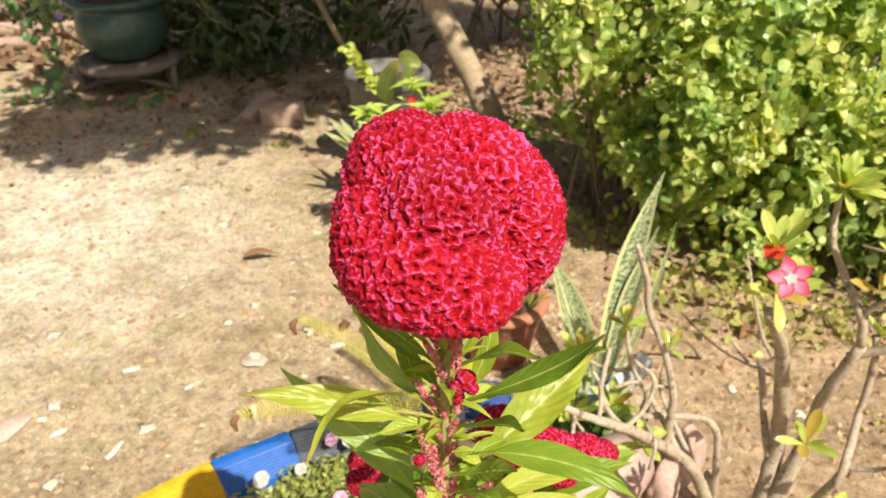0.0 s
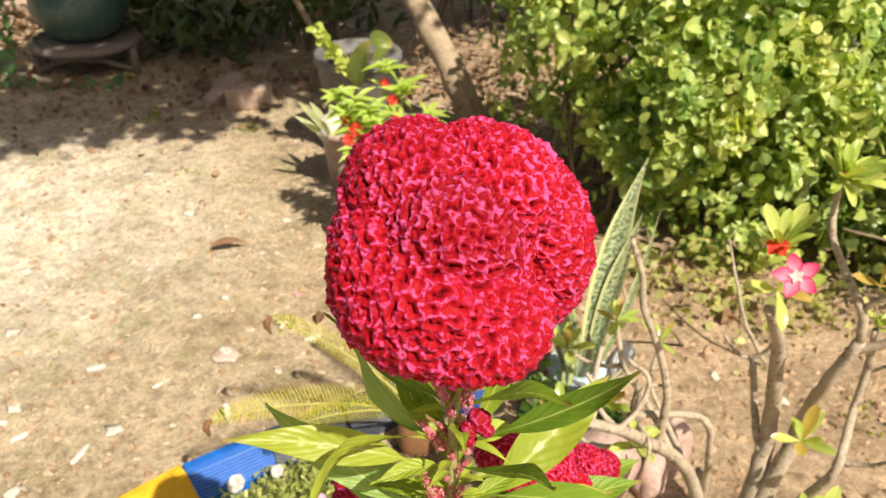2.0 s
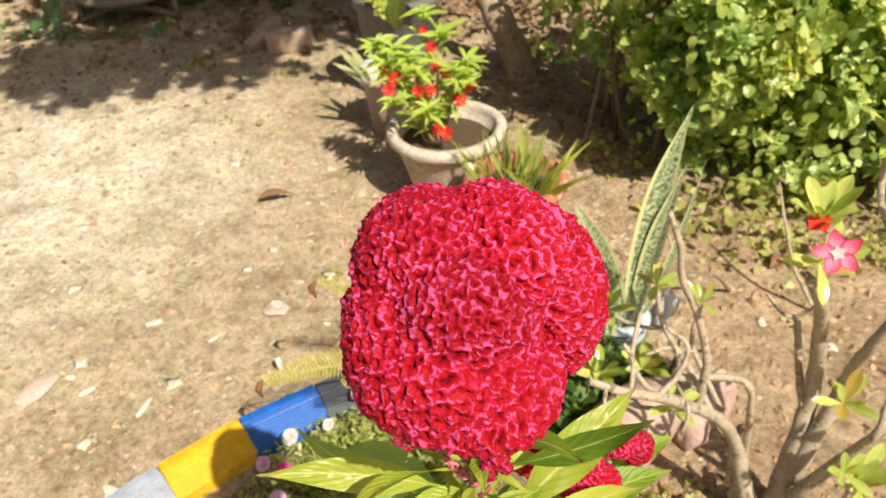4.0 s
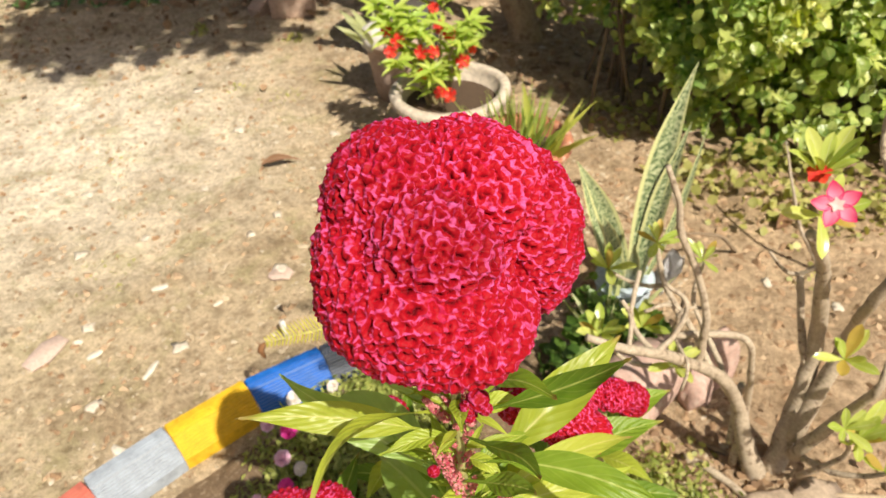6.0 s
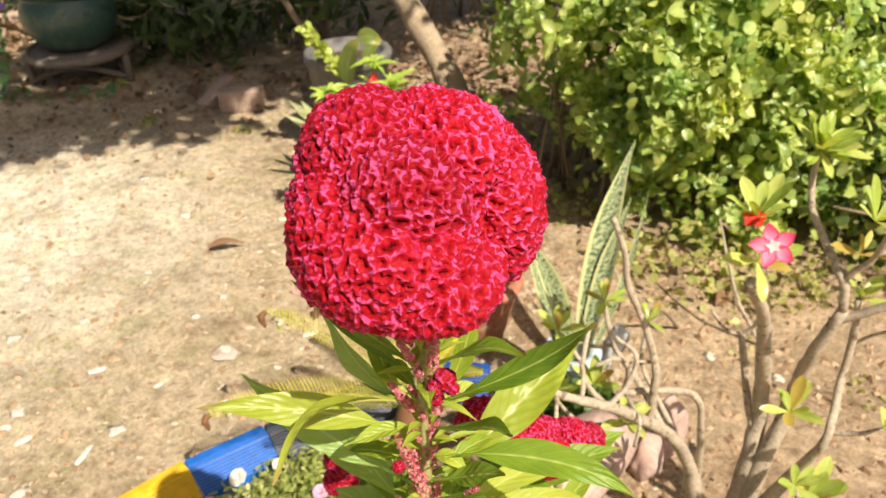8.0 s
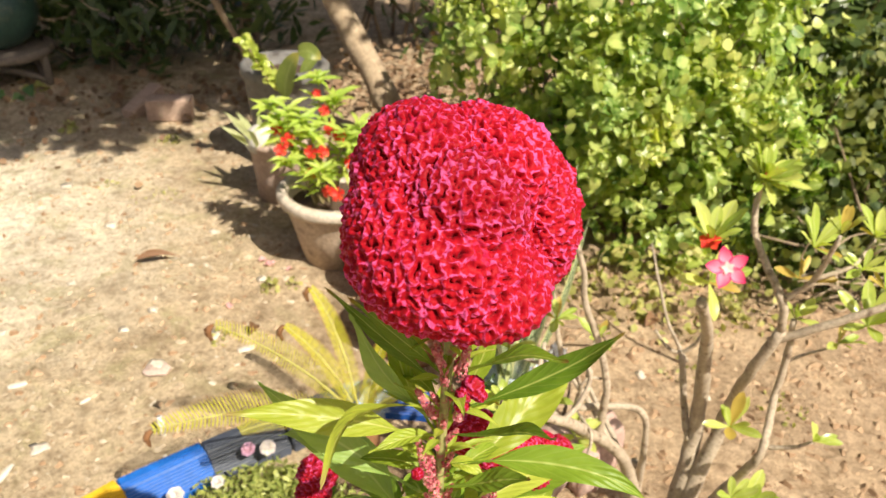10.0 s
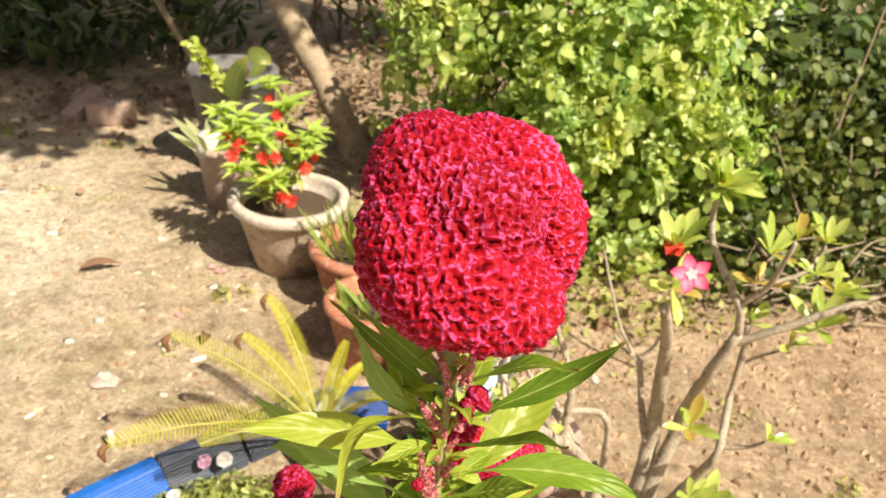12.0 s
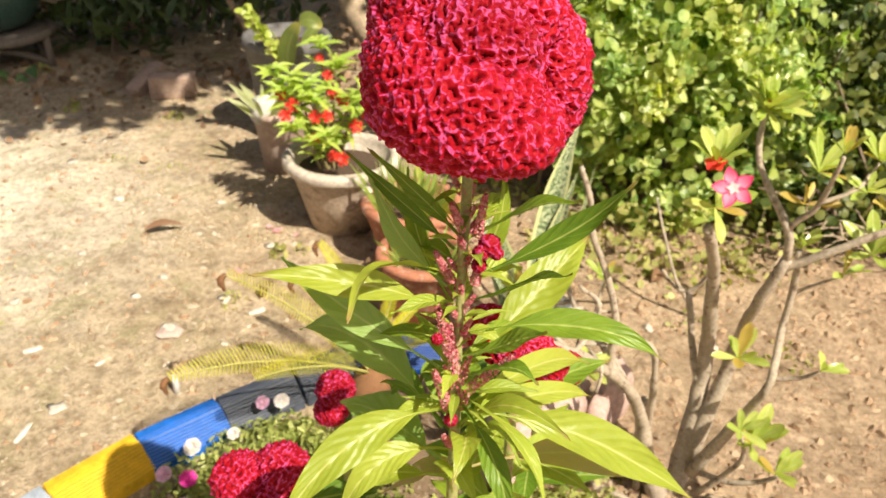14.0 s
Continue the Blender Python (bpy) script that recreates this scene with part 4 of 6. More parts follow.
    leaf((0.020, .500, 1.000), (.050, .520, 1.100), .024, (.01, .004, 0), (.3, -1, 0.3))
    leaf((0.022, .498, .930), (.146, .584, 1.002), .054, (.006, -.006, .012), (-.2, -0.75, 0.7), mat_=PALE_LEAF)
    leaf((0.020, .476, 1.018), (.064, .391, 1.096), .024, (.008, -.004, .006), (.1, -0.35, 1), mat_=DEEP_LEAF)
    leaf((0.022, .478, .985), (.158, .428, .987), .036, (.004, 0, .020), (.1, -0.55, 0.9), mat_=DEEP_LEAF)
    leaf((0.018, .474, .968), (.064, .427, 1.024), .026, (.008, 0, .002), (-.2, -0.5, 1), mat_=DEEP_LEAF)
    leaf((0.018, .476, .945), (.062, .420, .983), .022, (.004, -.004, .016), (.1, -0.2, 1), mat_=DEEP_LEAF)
    leaf((0.020, .495, .890), (.175, .600, .846), .036, (0, 0, .022), (0, -0.6, 1), mat_=PALE_LEAF)
    leaf((0.020, .492, .880), (.162, .550, .845), .034, (0, 0, .02), (0, -0.6, 1), mat_=PALE_LEAF)
    leaf((0.020, .484, .905), (.232, .460, .792), .058, (.01, 0, .022), (.1, -0.7, 1), mat_=PALE_LEAF)
    leaf((0.020, .488, .830), (.250, .520, .735), .052, (.01, 0, .03), (.1, -0.7, 1), mat_=DRY_LEAF)
    leaf((0.020, .478, .915), (.046, .395, .860), .028, (.004, -.012, .014), (-.3, -0.8, 0.6), mat_=DEEP_LEAF)
    leaf((0.022, .474, .925), (.068, .376, .895), .020, (.006, -.010, .022), (.5, -0.4, 0.9))
    leaf((0.012, .478, .912), (-.128, .405, .868), .044, (-.01, 0, .026), (.1, -0.75, 0.9), mat_=PALE_LEAF)
    leaf((0.012, .484, .860), (-.085, .450, .820), .038, (-.01, 0, .03), (.1, -0.75, 1), mat_=PALE_LEAF)
    leaf((0.014, .500, .840), (.080, .640, .800), .050, (0, 0, .02), (0, -0.5, 1))
    leaf((0.014, .500, .820), (-.080, .620, .800), .066, (0, 0, .02), (0, -0.5, 1), mat_=COOL_LEAF)
    leaf((0.016, .485, .79), (.10, .42, .77), .036, (0, 0, .02), (0, -0.5, 1), mat_=PALE_LEAF)
    leaf((0.016, .485, .77), (-.06, .40, .77), .036, (0, 0, .02), (0, -0.5, 1), mat_=PALE_LEAF)
    leaf((0.016, .485, .70), (.12, .50, .70), .05, (0, 0, .03), (0, -0.5, 1))
    leaf((0.016, .485, .68), (-.10, .50, .70), .05, (0, 0, .03), (0, -0.5, 1))
    rs = np.random.RandomState(77)
    for k in range(16):
        z = 0.86 + 0.24 * k / 15
        a = rs.uniform(0, 6.28)
        l = rs.uniform(0.025, 0.05)
        leaf((0.016, .485, z), (0.016 + l * math.cos(a), .485 + l * math.sin(a), z + rs.uniform(-.005, .03)), rs.uniform(.008, .014), (0, 0, .004), (0, 0, 1), wave=0.0)
    for k in range(24):
        z = 0.66 + 0.22 * k / 23
        a = k * 2.4 + rs.uniform(-.6, .6)
        l = rs.uniform(0.06, 0.13)
        leaf((0.016, .487, z), (0.016 + l * math.cos(a), .487 + l * math.sin(a), z + rs.uniform(-.07, .06)), rs.uniform(.024, .046), (rs.uniform(-.03, .03), rs.uniform(-.03, .03), .03), (rs.uniform(-.5, .5), -.3, 1), mat_=(PALE_LEAF, None, DEEP_LEAF, None, DRY_LEAF)[k % 5] if z < .80 else (None, DEEP_LEAF, PALE_LEAF)[k % 3])
    for k in range(14):
        z = 0.89 + 0.17 * k / 13
        a = k * 2.4 + 1.1
        l = rs.uniform(0.045, 0.075)
        leaf((0.016, .485, z), (0.016 + l * math.cos(a), .487 + 0.8 * l * math.sin(a) + .01, z + rs.uniform(.0, .035)), rs.uniform(.016, .024), (0, 0, .008), (0, -.3, 1))
    for k, (b, e, r) in enumerate((((.008, .478, .965), (-.004, .470, 1.020), .0055), ((.022, .472, 1.070), (.026, .468, 1.108), .0050), ((.008, .480, 1.032), (-.006, .474, 1.062), .0045),
                                   ((.008, .474, .915), (-.006, .462, .965), .0060), ((.024, .478, 1.030), (.028, .478, 1.055), .0050), ((.012, .470, 1.08), (.002, .462, 1.105), .004),
                                   ((.020, .470, .935), (.050, .450, .985), .0055), ((.010, .470, .880), (.002, .455, .905), .005), ((.014, .478, .93), (.006, .474, 1.0), .006))):
        floret_spike(L(b), L(e), r * 0.66, t, 90 + k)
    # short knobs of florets crowding the stem in the leaf axils
    for k in range(26):
        z, a = 0.905 + 0.0078 * k, k * 2.4 + rs.uniform(-.5, .5)
        b = Vector((.0155 + .003 * math.cos(a), .484 + .003 * math.sin(a), z))
        e = b + Vector((.0075 * math.cos(a), .0075 * math.sin(a), rs.uniform(.010, .020)))
        floret_spike(L(b), L(e), rs.uniform(.0018, .0030), t, 120 + k, 90)
    # narrow leaflets standing in the axils
    for k in range(22):
        z, a = 0.90 + 0.0095 * k, k * 2.4 + 0.7
        l = rs.uniform(.022, .045)
        leaf((.0155, .484, z), (.0155 + l * math.cos(a), .484 + l * math.sin(a), z + rs.uniform(.004, .03)), rs.uniform(.006, .010), (0, 0, .003), (0, -.3, 1), mat_=(PALE_LEAF, None)[k % 2], wave=0.0)
    side_bud(L((.030, .464, 1.071)), .0078, t, 99)
    side_bud(L((.0235, .461, 1.067)), .0058, t, 95)
    side_bud(L((.0345, .461, 1.066)), .0048, t, 94)
    side_bud(L((.024, .466, 1.054)), .0055, t, 96)
    side_bud(L((-.004, .466, .992)), .0045, t, 98)
    side_bud(L((.008, .462, .915)), .0055, t, 97)


PALE_LEAF = leaf_mat("cockscomb_pale_leaf", (0.30, 0.37, 0.04), (0.47, 0.52, 0.08), vein=(0.58, 0.58, 0.20), rough=0.40, trans=0.38, island=False, bumpy=0.18, tip=(0.44, 0.32, 0.12), tip_from=0.88)
# bluer, lifted green: sky reflection on the shaded leaves put into the colour
COOL_LEAF = leaf_mat("cockscomb_cool_leaf", (0.22, 0.37, 0.08), (0.36, 0.50, 0.15), vein=(0.50, 0.60, 0.26), spec=0.6, rough=0.36, nveins=9.0, trans=0.45, island=False, bumpy=0.28)
DRY_LEAF = leaf_mat("cockscomb_dry_leaf", (0.44, 0.36, 0.14), (0.52, 0.44, 0.20), vein=(0.50, 0.46, 0.16), rough=0.6, trans=0.3, island=False, bumpy=0.1, tip=(0.52, 0.36, 0.22))
build_celosia()


def build_small_celosia(at, head, lobes, seed, label):
    """A low cockscomb: stem, leaves, and a comb of a few lobes."""
    t = thing("cockscomb_plant", at, label, "flower", "low cockscombs in the bed")
    o = Vector(at)
    h = Vector(head) - o
    p = smooth_path([(0, 0, -0.01), h * 0.5 + Vector((0.01, 0.01, 0)), h], 5)
    part("stem", tube(p, lerp_list([0.007, 0.006, 0.006], len(p)), 8), CELOSIA_STEM, t)
    bm = bmesh.new()
    bmesh.ops.create_icosphere(bm, subdivisions=2, radius=0.012)
    hd = part("flower_head", bm, CORE, t, "ruffled crimson comb")
    hd.location = h
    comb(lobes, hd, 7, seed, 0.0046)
    rs = np.random.RandomState(seed)
    for k in range(22):
        a, z = k * 2.4 + rs.uniform(-.3, .3), h.z * (0.30 + 0.029 * k)
        b = h * (z / h.z)
        l = rs.uniform(0.08, 0.13)
        part("leaf", blade(b, b + Vector((l * math.cos(a), l * math.sin(a), rs.uniform(-.01, .04))), rs.uniform(.025, .036), (0, 0, .02), (0, -0.3, 1), "lance", 0.18, 12, 0.06, seed=k, stalk=0.1), (CELOSIA_LEAF, DEEP_LEAF)[k % 2], t)


build_small_celosia((-.14, .66, 0), (-.162, .603, .719), [(-.022, 0, 0, .029, .026, .028), (.020, .004, .004, .029, .026, .028), (0, -.010, -.016, .034, .026, .024)], 200, "low cockscomb with a heart-shaped crimson head")
build_small_celosia((-.07, .78, 0), (-.085, .742, .700), [(0, 0, .008, .022, .02, .024), (-.006, -.004, -.02, .020, .018, .02)], 210, "low cockscomb with a small crimson head")
build_small_celosia((.10, .64, 0), (.098, .612, .860), [(-.030, 0, .026, .024, .020, .024), (-.014, 0, .010, .024, .022, .026), (.014, .004, -.012, .026, .024, .028), (.034, .006, -.03, .022, .02, .02)], 220, "cockscomb with a dark crimson lobed head")
build_small_celosia((.18, .80, 0), (.176, .760, .705), [(-.022, 0, .012, .024, .02, .018), (.01, .0, .008, .024, .02, .018), (.036, .006, -.010, .020, .02, .022)], 230, "cockscomb with a crimson crest and pale base")


# ---- desert rose ----
SPOON = leaf_mat("desert_rose_leaf", (0.32, 0.44, 0.07), (0.64, 0.67, 0.20), vein=(0.58, 0.62, 0.30), rough=0.25, trans=0.35, nveins=0.2, island=False)
YELLOW_LEAF = leaf_mat("yellowing_leaf", (0.45, 0.30, 0.07), (0.58, 0.46, 0.10), rough=0.5, trans=0.35, island=False)
PETAL = leaf_mat("pink_petal", (0.80, 0.16, 0.32), (0.82, 0.25, 0.41), rough=0.5, trans=0.3, island=False, edge=(0.72, 0.03, 0.15), tip=(0.72, 0.015, 0.12), tip_from=0.34)
PETAL_MID = leaf_mat("pale_petal_throat", (0.85, 0.55, 0.58), (0.88, 0.68, 0.62), rough=0.5, trans=0.3, island=False)
RED_PETAL = leaf_mat("red_petal", (0.72, 0.03, 0.03), (0.86, 0.10, 0.05), rough=0.5, trans=0.35)


def open_flower(centre, face, r, parent, petal, throat, name="flower", n=5, shape="petal", spread=0.98):
    """Flat petals round a paler throat; the whole is one part with the throat under it."""
    bm = bmesh.new()
    c, f = Vector(centre), Vector(face).normalized()
    u = f.orthogonal().normalized()
    w = f.cross(u)
    for k in range(n):
        a = 2 * math.pi * k / n + 0.3
        d = u * math.cos(a) + w * math.sin(a)
        blade(c + d * r * 0.08, c + d * r + f * r * 0.12, r * spread, f * (-r * 0.1), f, shape, 0.12, 8, 0.05, bm, 4, k)
    ob = part(name, bm, petal, parent)
    bm = bmesh.new()
    for k in range(n):
        a = 2 * math.pi * k / n + 0.3
        d = u * math.cos(a) + w * math.sin(a)
        blade(c + f * r * 0.05, c + d * r * 0.32 + f * r * 0.10, r * 0.24, (0, 0, 0), f, "lance", 0.1, 4, 0, bm, 2)
    part("throat", bm, throat, ob)
    return ob


def build_desert_rose():
    o = Vector((0.63, 1.13, 0))
    t = thing("desert_rose", o, "branching desert rose shrub with grey limbs and pink flowers", "shrub")
    L = lambda q: Vector(q) - o
    limbs = [
        ([(.63, 1.13, -.02), (.655, 1.16, .15), (.668, 1.19, .32), (.620, 1.14, .50), (.585, 1.10, .60), (.535, 1.04, .69), (.492, .995, .758)], [.036, .030, .024, .020, .018, .016, .014]),
        ([(.662, 1.185, .26), (.640, 1.21, .36), (.617, 1.226, .475)], [.015, .012, .011]),
        ([(.617, 1.226, .475), (.585, 1.22, .49), (.555, 1.235, .525)], [.008, .006, .005]),
        ([(.617, 1.226, .475), (.632, 1.215, .50), (.640, 1.20, .55)], [.008, .007, .006]),
        ([(.655, 1.14, .10), (.70, 1.16, .30), (.700, 1.15, .385), (.655, 1.06, .55), (.668, 1.03, .67)], [.030, .022, .020, .017, .015]),
        ([(.668, 1.03, .67), (.652, 1.03, .73), (.628, 1.09, .79), (.622, 1.12, .83), (.629, 1.141, .888)], [.013, .012, .010, .009, .009]),
        ([(.660, 1.04, .64), (.72, 1.0, .70), (.80, .97, .76), (.88, .96, .80)], [.013, .012, .010, .008]),
        ([(.652, 1.03, .73), (.672, 1.0, .79), (.662, .966, .885)], [.009, .008, .006]),
        ([(.672, 1.0, .79), (.72, .99, .82), (.775, 1.03, .84)], [.007, .006, .005]),
        ([(.65, 1.11, .08), (.69, 1.05, .30), (.700, 1.02, .405), (.730, 1.07, .47), (.738, 1.085, .56), (.715, 1.07, .66)], [.022, .016, .013, .012, .011, .009]),
        ([(.705, 1.025, .41), (.74, 1.0, .43), (.765, .985, .455)], [.008, .007, .005]),
        ([(.738, 1.085, .555), (.78, 1.08, .58), (.815, 1.07, .60)], [.006, .005, .004]),
        ([(.60, 1.12, -.02), (.55, 1.12, .12), (.507, 1.106, .262), (.45, 1.075, .37), (.39, 1.04, .443), (.31, .99, .53), (.245, .95, .587), (.183, .94, .626)], [.034, .027, .021, .018, .017, .015, .012, .010]),
        ([(.55, 1.14, .0), (.535, 1.12, .22), (.50, 1.075, .40), (.478, 1.071, .470), (.42, 1.075, .482), (.353, 1.073, .483)], [.015, .013, .010, .011, .011, .010]),
        ([(.525, 1.13, .10), (.515, 1.12, .24), (.512, 1.115, .30)], [.012, .011, .012]),
        ([(.40, 1.06, .42), (.396, 1.05, .50), (.392, 1.05, .56), (.366, 1.06, .645), (.335, 1.06, .715), (.322, 1.06, .78), (.300, 1.06, .84)], [.013, .012, .011, .010, .010, .009, .007]),
        ([(.30, .99, .53), (.335, 1.01, .555), (.352, 1.03, .60), (.320, 1.05, .625)], [.008, .008, .007, .006]),
        ([(.352, 1.073, .483), (.352, 1.06, .54), (.330, 1.05, .58), (.29, 1.04, .575)], [.008, .007, .006, .006]),
        ([(.385, 1.06, .56), (.36, 1.05, .57), (.345, 1.05, .55)], [.005, .005, .004]),
        ([(.43, 1.06, .40), (.40, 1.12, .45), (.36, 1.18, .50), (.34, 1.20, .58)], [.011, .010, .009, .008]),
        ([(.30, .99, .53), (.27, 1.04, .56), (.29, 1.10, .61)], [.009, .008, .007]),
        ([(.36, 1.02, .47), (.33, 1.06, .42), (.28, 1.10, .40), (.24, 1.12, .44)], [.009, .008, .007, .006]),
        ([(.36, 1.18, .50), (.32, 1.22, .47), (.27, 1.25, .48)], [.008, .007, .006]),
        ([(.47, 1.09, .34), (.46, 1.16, .36), (.43, 1.22, .42), (.44, 1.24, .50)], [.010, .009, .008, .007]),
        ([(.25, .955, .582), (.255, .98, .62), (.24, .99, .65)], [.007, .006, .006]),
        ([(.21, .943, .610), (.205, .92, .585), (.215, .91, .56)], [.006, .006, .005]),
        ([(.355, 1.07, .48), (.36, 1.0, .49), (.352, .985, .445)], [.007, .006, .005]),
        ([(.66, 1.09, .10), (.70, 1.03, .13), (.76, 1.0, .17), (.79, 1.02, .20)], [.012, .010, .008, .006]),
        ([(.66, 1.08, .05), (.69, 1.02, .20), (.66, 1.0, .30)], [.012, .009, .007]),
    ]
    for k, (p, r) in enumerate(limbs):
        q = smooth_path([L(v) for v in p], 5, 0.0016, k)
        r = [v * (0.52 + 6 * v) for v in r]
        part("limb", tube(q, lerp_list(r, len(q)), 10, rough=0.22, seed=k), ROSE_BARK, t)
    rs = np.random.RandomState(31)

    def whorl(c, up, n, l, spread=0.9, material=SPOON, w=0.30, old=.12):
        c, up = L(c), Vector(up).normalized()
        u = up.orthogonal().normalized()
        v = up.cross(u)
        for k in range(n):
            a = k * 2.4 + rs.uniform(-.6, .6)
            s = spread * rs.uniform(0.35, 1.25)
            d = (up * math.cos(s) + (u * math.cos(a) + v * math.sin(a)) * math.sin(s)).normalized()
            ll = l * rs.uniform(0.75, 1.3)
            part("leaf", blade(c, c + d * ll, ll * w, up * (0.06 * ll), up + d * 0.2, "spoon", 0.14, 10, 0, seed=k, ripple=0.02), material if rs.uniform() > old else YELLOW_LEAF, t)

    whorl((.629, 1.141, .890), (0.1, -.25, 1), 15, .063, 1.10, old=.0)
    whorl((.468, .968, .880), (-.2, -.1, 1), 9, .058, 1.0)
    whorl((.490, .985, .800), (.2, -.6, .6), 7, .05, 1.2)
    whorl((.668, 1.02, .835), (.1, -.3, 1), 8, .056, 1.25)
    whorl((.662, .966, .890), (0, -.2, 1), 7, .034, 0.9)
    whorl((.775, 1.03, .845), (-.1, -.3, 1), 8, .056, 1.0)
    whorl((.850, 1.06, .650), (-.2, -.5, 1), 9, .066, 1.1)
    whorl((.88, .96, .80), (0.2, -.3, 1), 8, .06, 1.1)
    whorl((.615, 1.01, .480), (-.2, -.4, 1), 8, .055, 1.2)
    whorl((.70, 1.02, .25), (.1, -.4, 1), 10, .07, 0.9)
    whorl((.655, 1.0, .31), (-.2, -.5, 1), 6, .05, 1.1)
    whorl((.76, 1.0, .18), (.1, -.4, 1), 9, .06, 1.0)
    whorl((.352, 1.04, .45), (.0, -.4, 1), 8, .045, 1.1)
    whorl((.30, 1.08, .50), (.0, -.3, 1), 9, .05, 1.0)
    whorl((.34, 1.20, .585), (.0, -.3, 1), 9, .045, 1.1)
    whorl((.24, 1.12, .445), (-.1, -.4, 1), 9, .05, 1.1)
    whorl((.27, 1.25, .485), (-.1, -.3, 1), 9, .05, 1.1)
    whorl((.44, 1.24, .505), (.1, -.3, 1), 8, .045, 1.1)
    whorl((.66, 1.02, .78), (.1, -.4, .4), 4, .045, 1.2, YELLOW_LEAF, 0.25)
    for c, up, n, l in (((.80, 1.0, .765), (0, -.3, 1), 8, .05), ((.735, .985, .815), (-.1, -.4, 1), 7, .045), ((.715, 1.07, .665), (.1, -.4, 1), 7, .045), ((.815, 1.07, .605), (.2, -.3, 1), 7, .045), ((.765, .985, .458), (.1, -.4, 1), 6, .04)):
        whorl(c, up, n, l, 1.05)
    whorl((.629, 1.138, .895), (0.05, -.7, .8), 11, .058, 1.2, w=.28, old=.0)
    open_flower(L((.474, .922, .865)), (-.25, -.75, .55), .031, t, PETAL, PETAL_MID, shape="star", spread=0.66)
    open_flower(L((.462, .962, .884)), (-.3, -.3, .8), .017, t, RED_PETAL, RED_PETAL, shape="star", spread=0.88)
    for b, e in (((.629, 1.138, .895), (.637, 1.12, .925)), ((.629, 1.138, .895), (.618, 1.12, .918))):
        part("bud", blade(L(b), L(e), .008, (0, 0, 0), (0, -1, .3), "lance", 0.5, 6), PETAL, t)


build_desert_rose()


# ---- snake plant ----
def snake_mat():
    m, nt, b = mat("snake_plant_leaf", 0.35, 0.45)
    uv = nt.nodes.new("ShaderNodeUVMap")
    mp = nd(nt, "ShaderNodeMapping"); mp.inputs[3].default_value = (1.0, 9.0, 1.0)
    nt.links.new(uv.outputs[0], mp.inputs[0])
    n = nd(nt, "ShaderNodeTexNoise", Scale=6.0, Detail=3.0, Roughness=0.6, Distortion=0.4)
    nt.links.new(mp.outputs[0], n.inputs["Vector"])
    r = ramp(nt, n.outputs["Fac"], [(0.38, (0.045, 0.085, 0.035)), (0.47, (0.20, 0.26, 0.12)), (0.60, (0.46, 0.49, 0.30))])
    sep = nt.nodes.new("ShaderNodeSeparateXYZ")
    nt.links.new(uv.outputs[0], sep.inputs[0])
    q = nt.nodes.new("ShaderNodeMath"); q.operation = "SUBTRACT"; q.inputs[1].default_value = 0.5
    nt.links.new(sep.outputs[0], q.inputs[0])
    a = nt.nodes.new("ShaderNodeMath"); a.operation = "ABSOLUTE"; nt.links.new(q.outputs[0], a.inputs[0])
    g = nt.nodes.new("ShaderNodeMath"); g.operation = "GREATER_THAN"; g.inputs[1].default_value = 0.36
    nt.links.new(a.outputs[0], g.inputs[0])
    c = mix(nt, g.outputs[0], r.outputs[0], (0.52, 0.53, 0.26))
    nt.links.new(c, b.inputs["Base Color"])
    return m


SNAKE = snake_mat()
BLUE_TUB = rough_mat("pale_blue_tub", (0.42, 0.52, 0.60), (0.60, 0.68, 0.74), 14.0, 0.5, bump_d=0.0005)
o = Vector((.40, 1.66, 0))
sp = thing("snake_plant", o, "snake plant with tall banded yellow-edged leaves", "potted plant")
for b, e, w, bend, face in (((.425, 1.66, .08), (.548, 1.80, .625), .066, (-.03, .01, .03), (-.4, -1, .3)), ((.43, 1.65, .08), (.535, 1.74, .50), .05, (-.015, 0, .0), (-.9, -1, .3)),
                            ((.40, 1.64, .08), (.25, 1.60, .50), .052, (.02, 0, .04), (.2, -1, .4)), ((.385, 1.63, .08), (.31, 1.58, .37), .045, (0, 0, .03), (.3, -1, .4)),
                            ((.45, 1.66, .08), (.57, 1.72, .52), .018, (.02, 0, -.05), (-.3, -1, .3)), ((.40, 1.63, .08), (.38, 1.52, .32), .035, (0, -.03, .03), (0, -1, .6)),
                            ((.37, 1.66, .08), (.27, 1.72, .42), .04, (0, 0, .03), (.3, -1, .4))):
    part("leaf", blade(Vector(b) - o, Vector(e) - o, w, bend, face, "sword", 0.22, 18, 0.02, cols=6), SNAKE, sp)
tub = build_pot("plant_pot", (.40, 1.66, 0), .078, .065, .095, .015, .005, BLUE_TUB, "small pale blue tub holding the snake plant", soil=.03)

# ---- young sago palm ----
FROND = leaf_mat("sago_frond", (0.44, 0.42, 0.03), (0.66, 0.60, 0.08), rough=0.45, trans=0.35, tip=(0.40, 0.20, 0.08))
RACHIS = rough_mat("frond_rib", (0.40, 0.38, 0.10), (0.52, 0.48, 0.16), 60.0, 0.5, bump_d=0.0004)
BROWN_TIP = rough_mat("dried_frond_tip", (0.16, 0.07, 0.03), (0.30, 0.15, 0.07), 80.0, 0.8, bump_d=0.001)


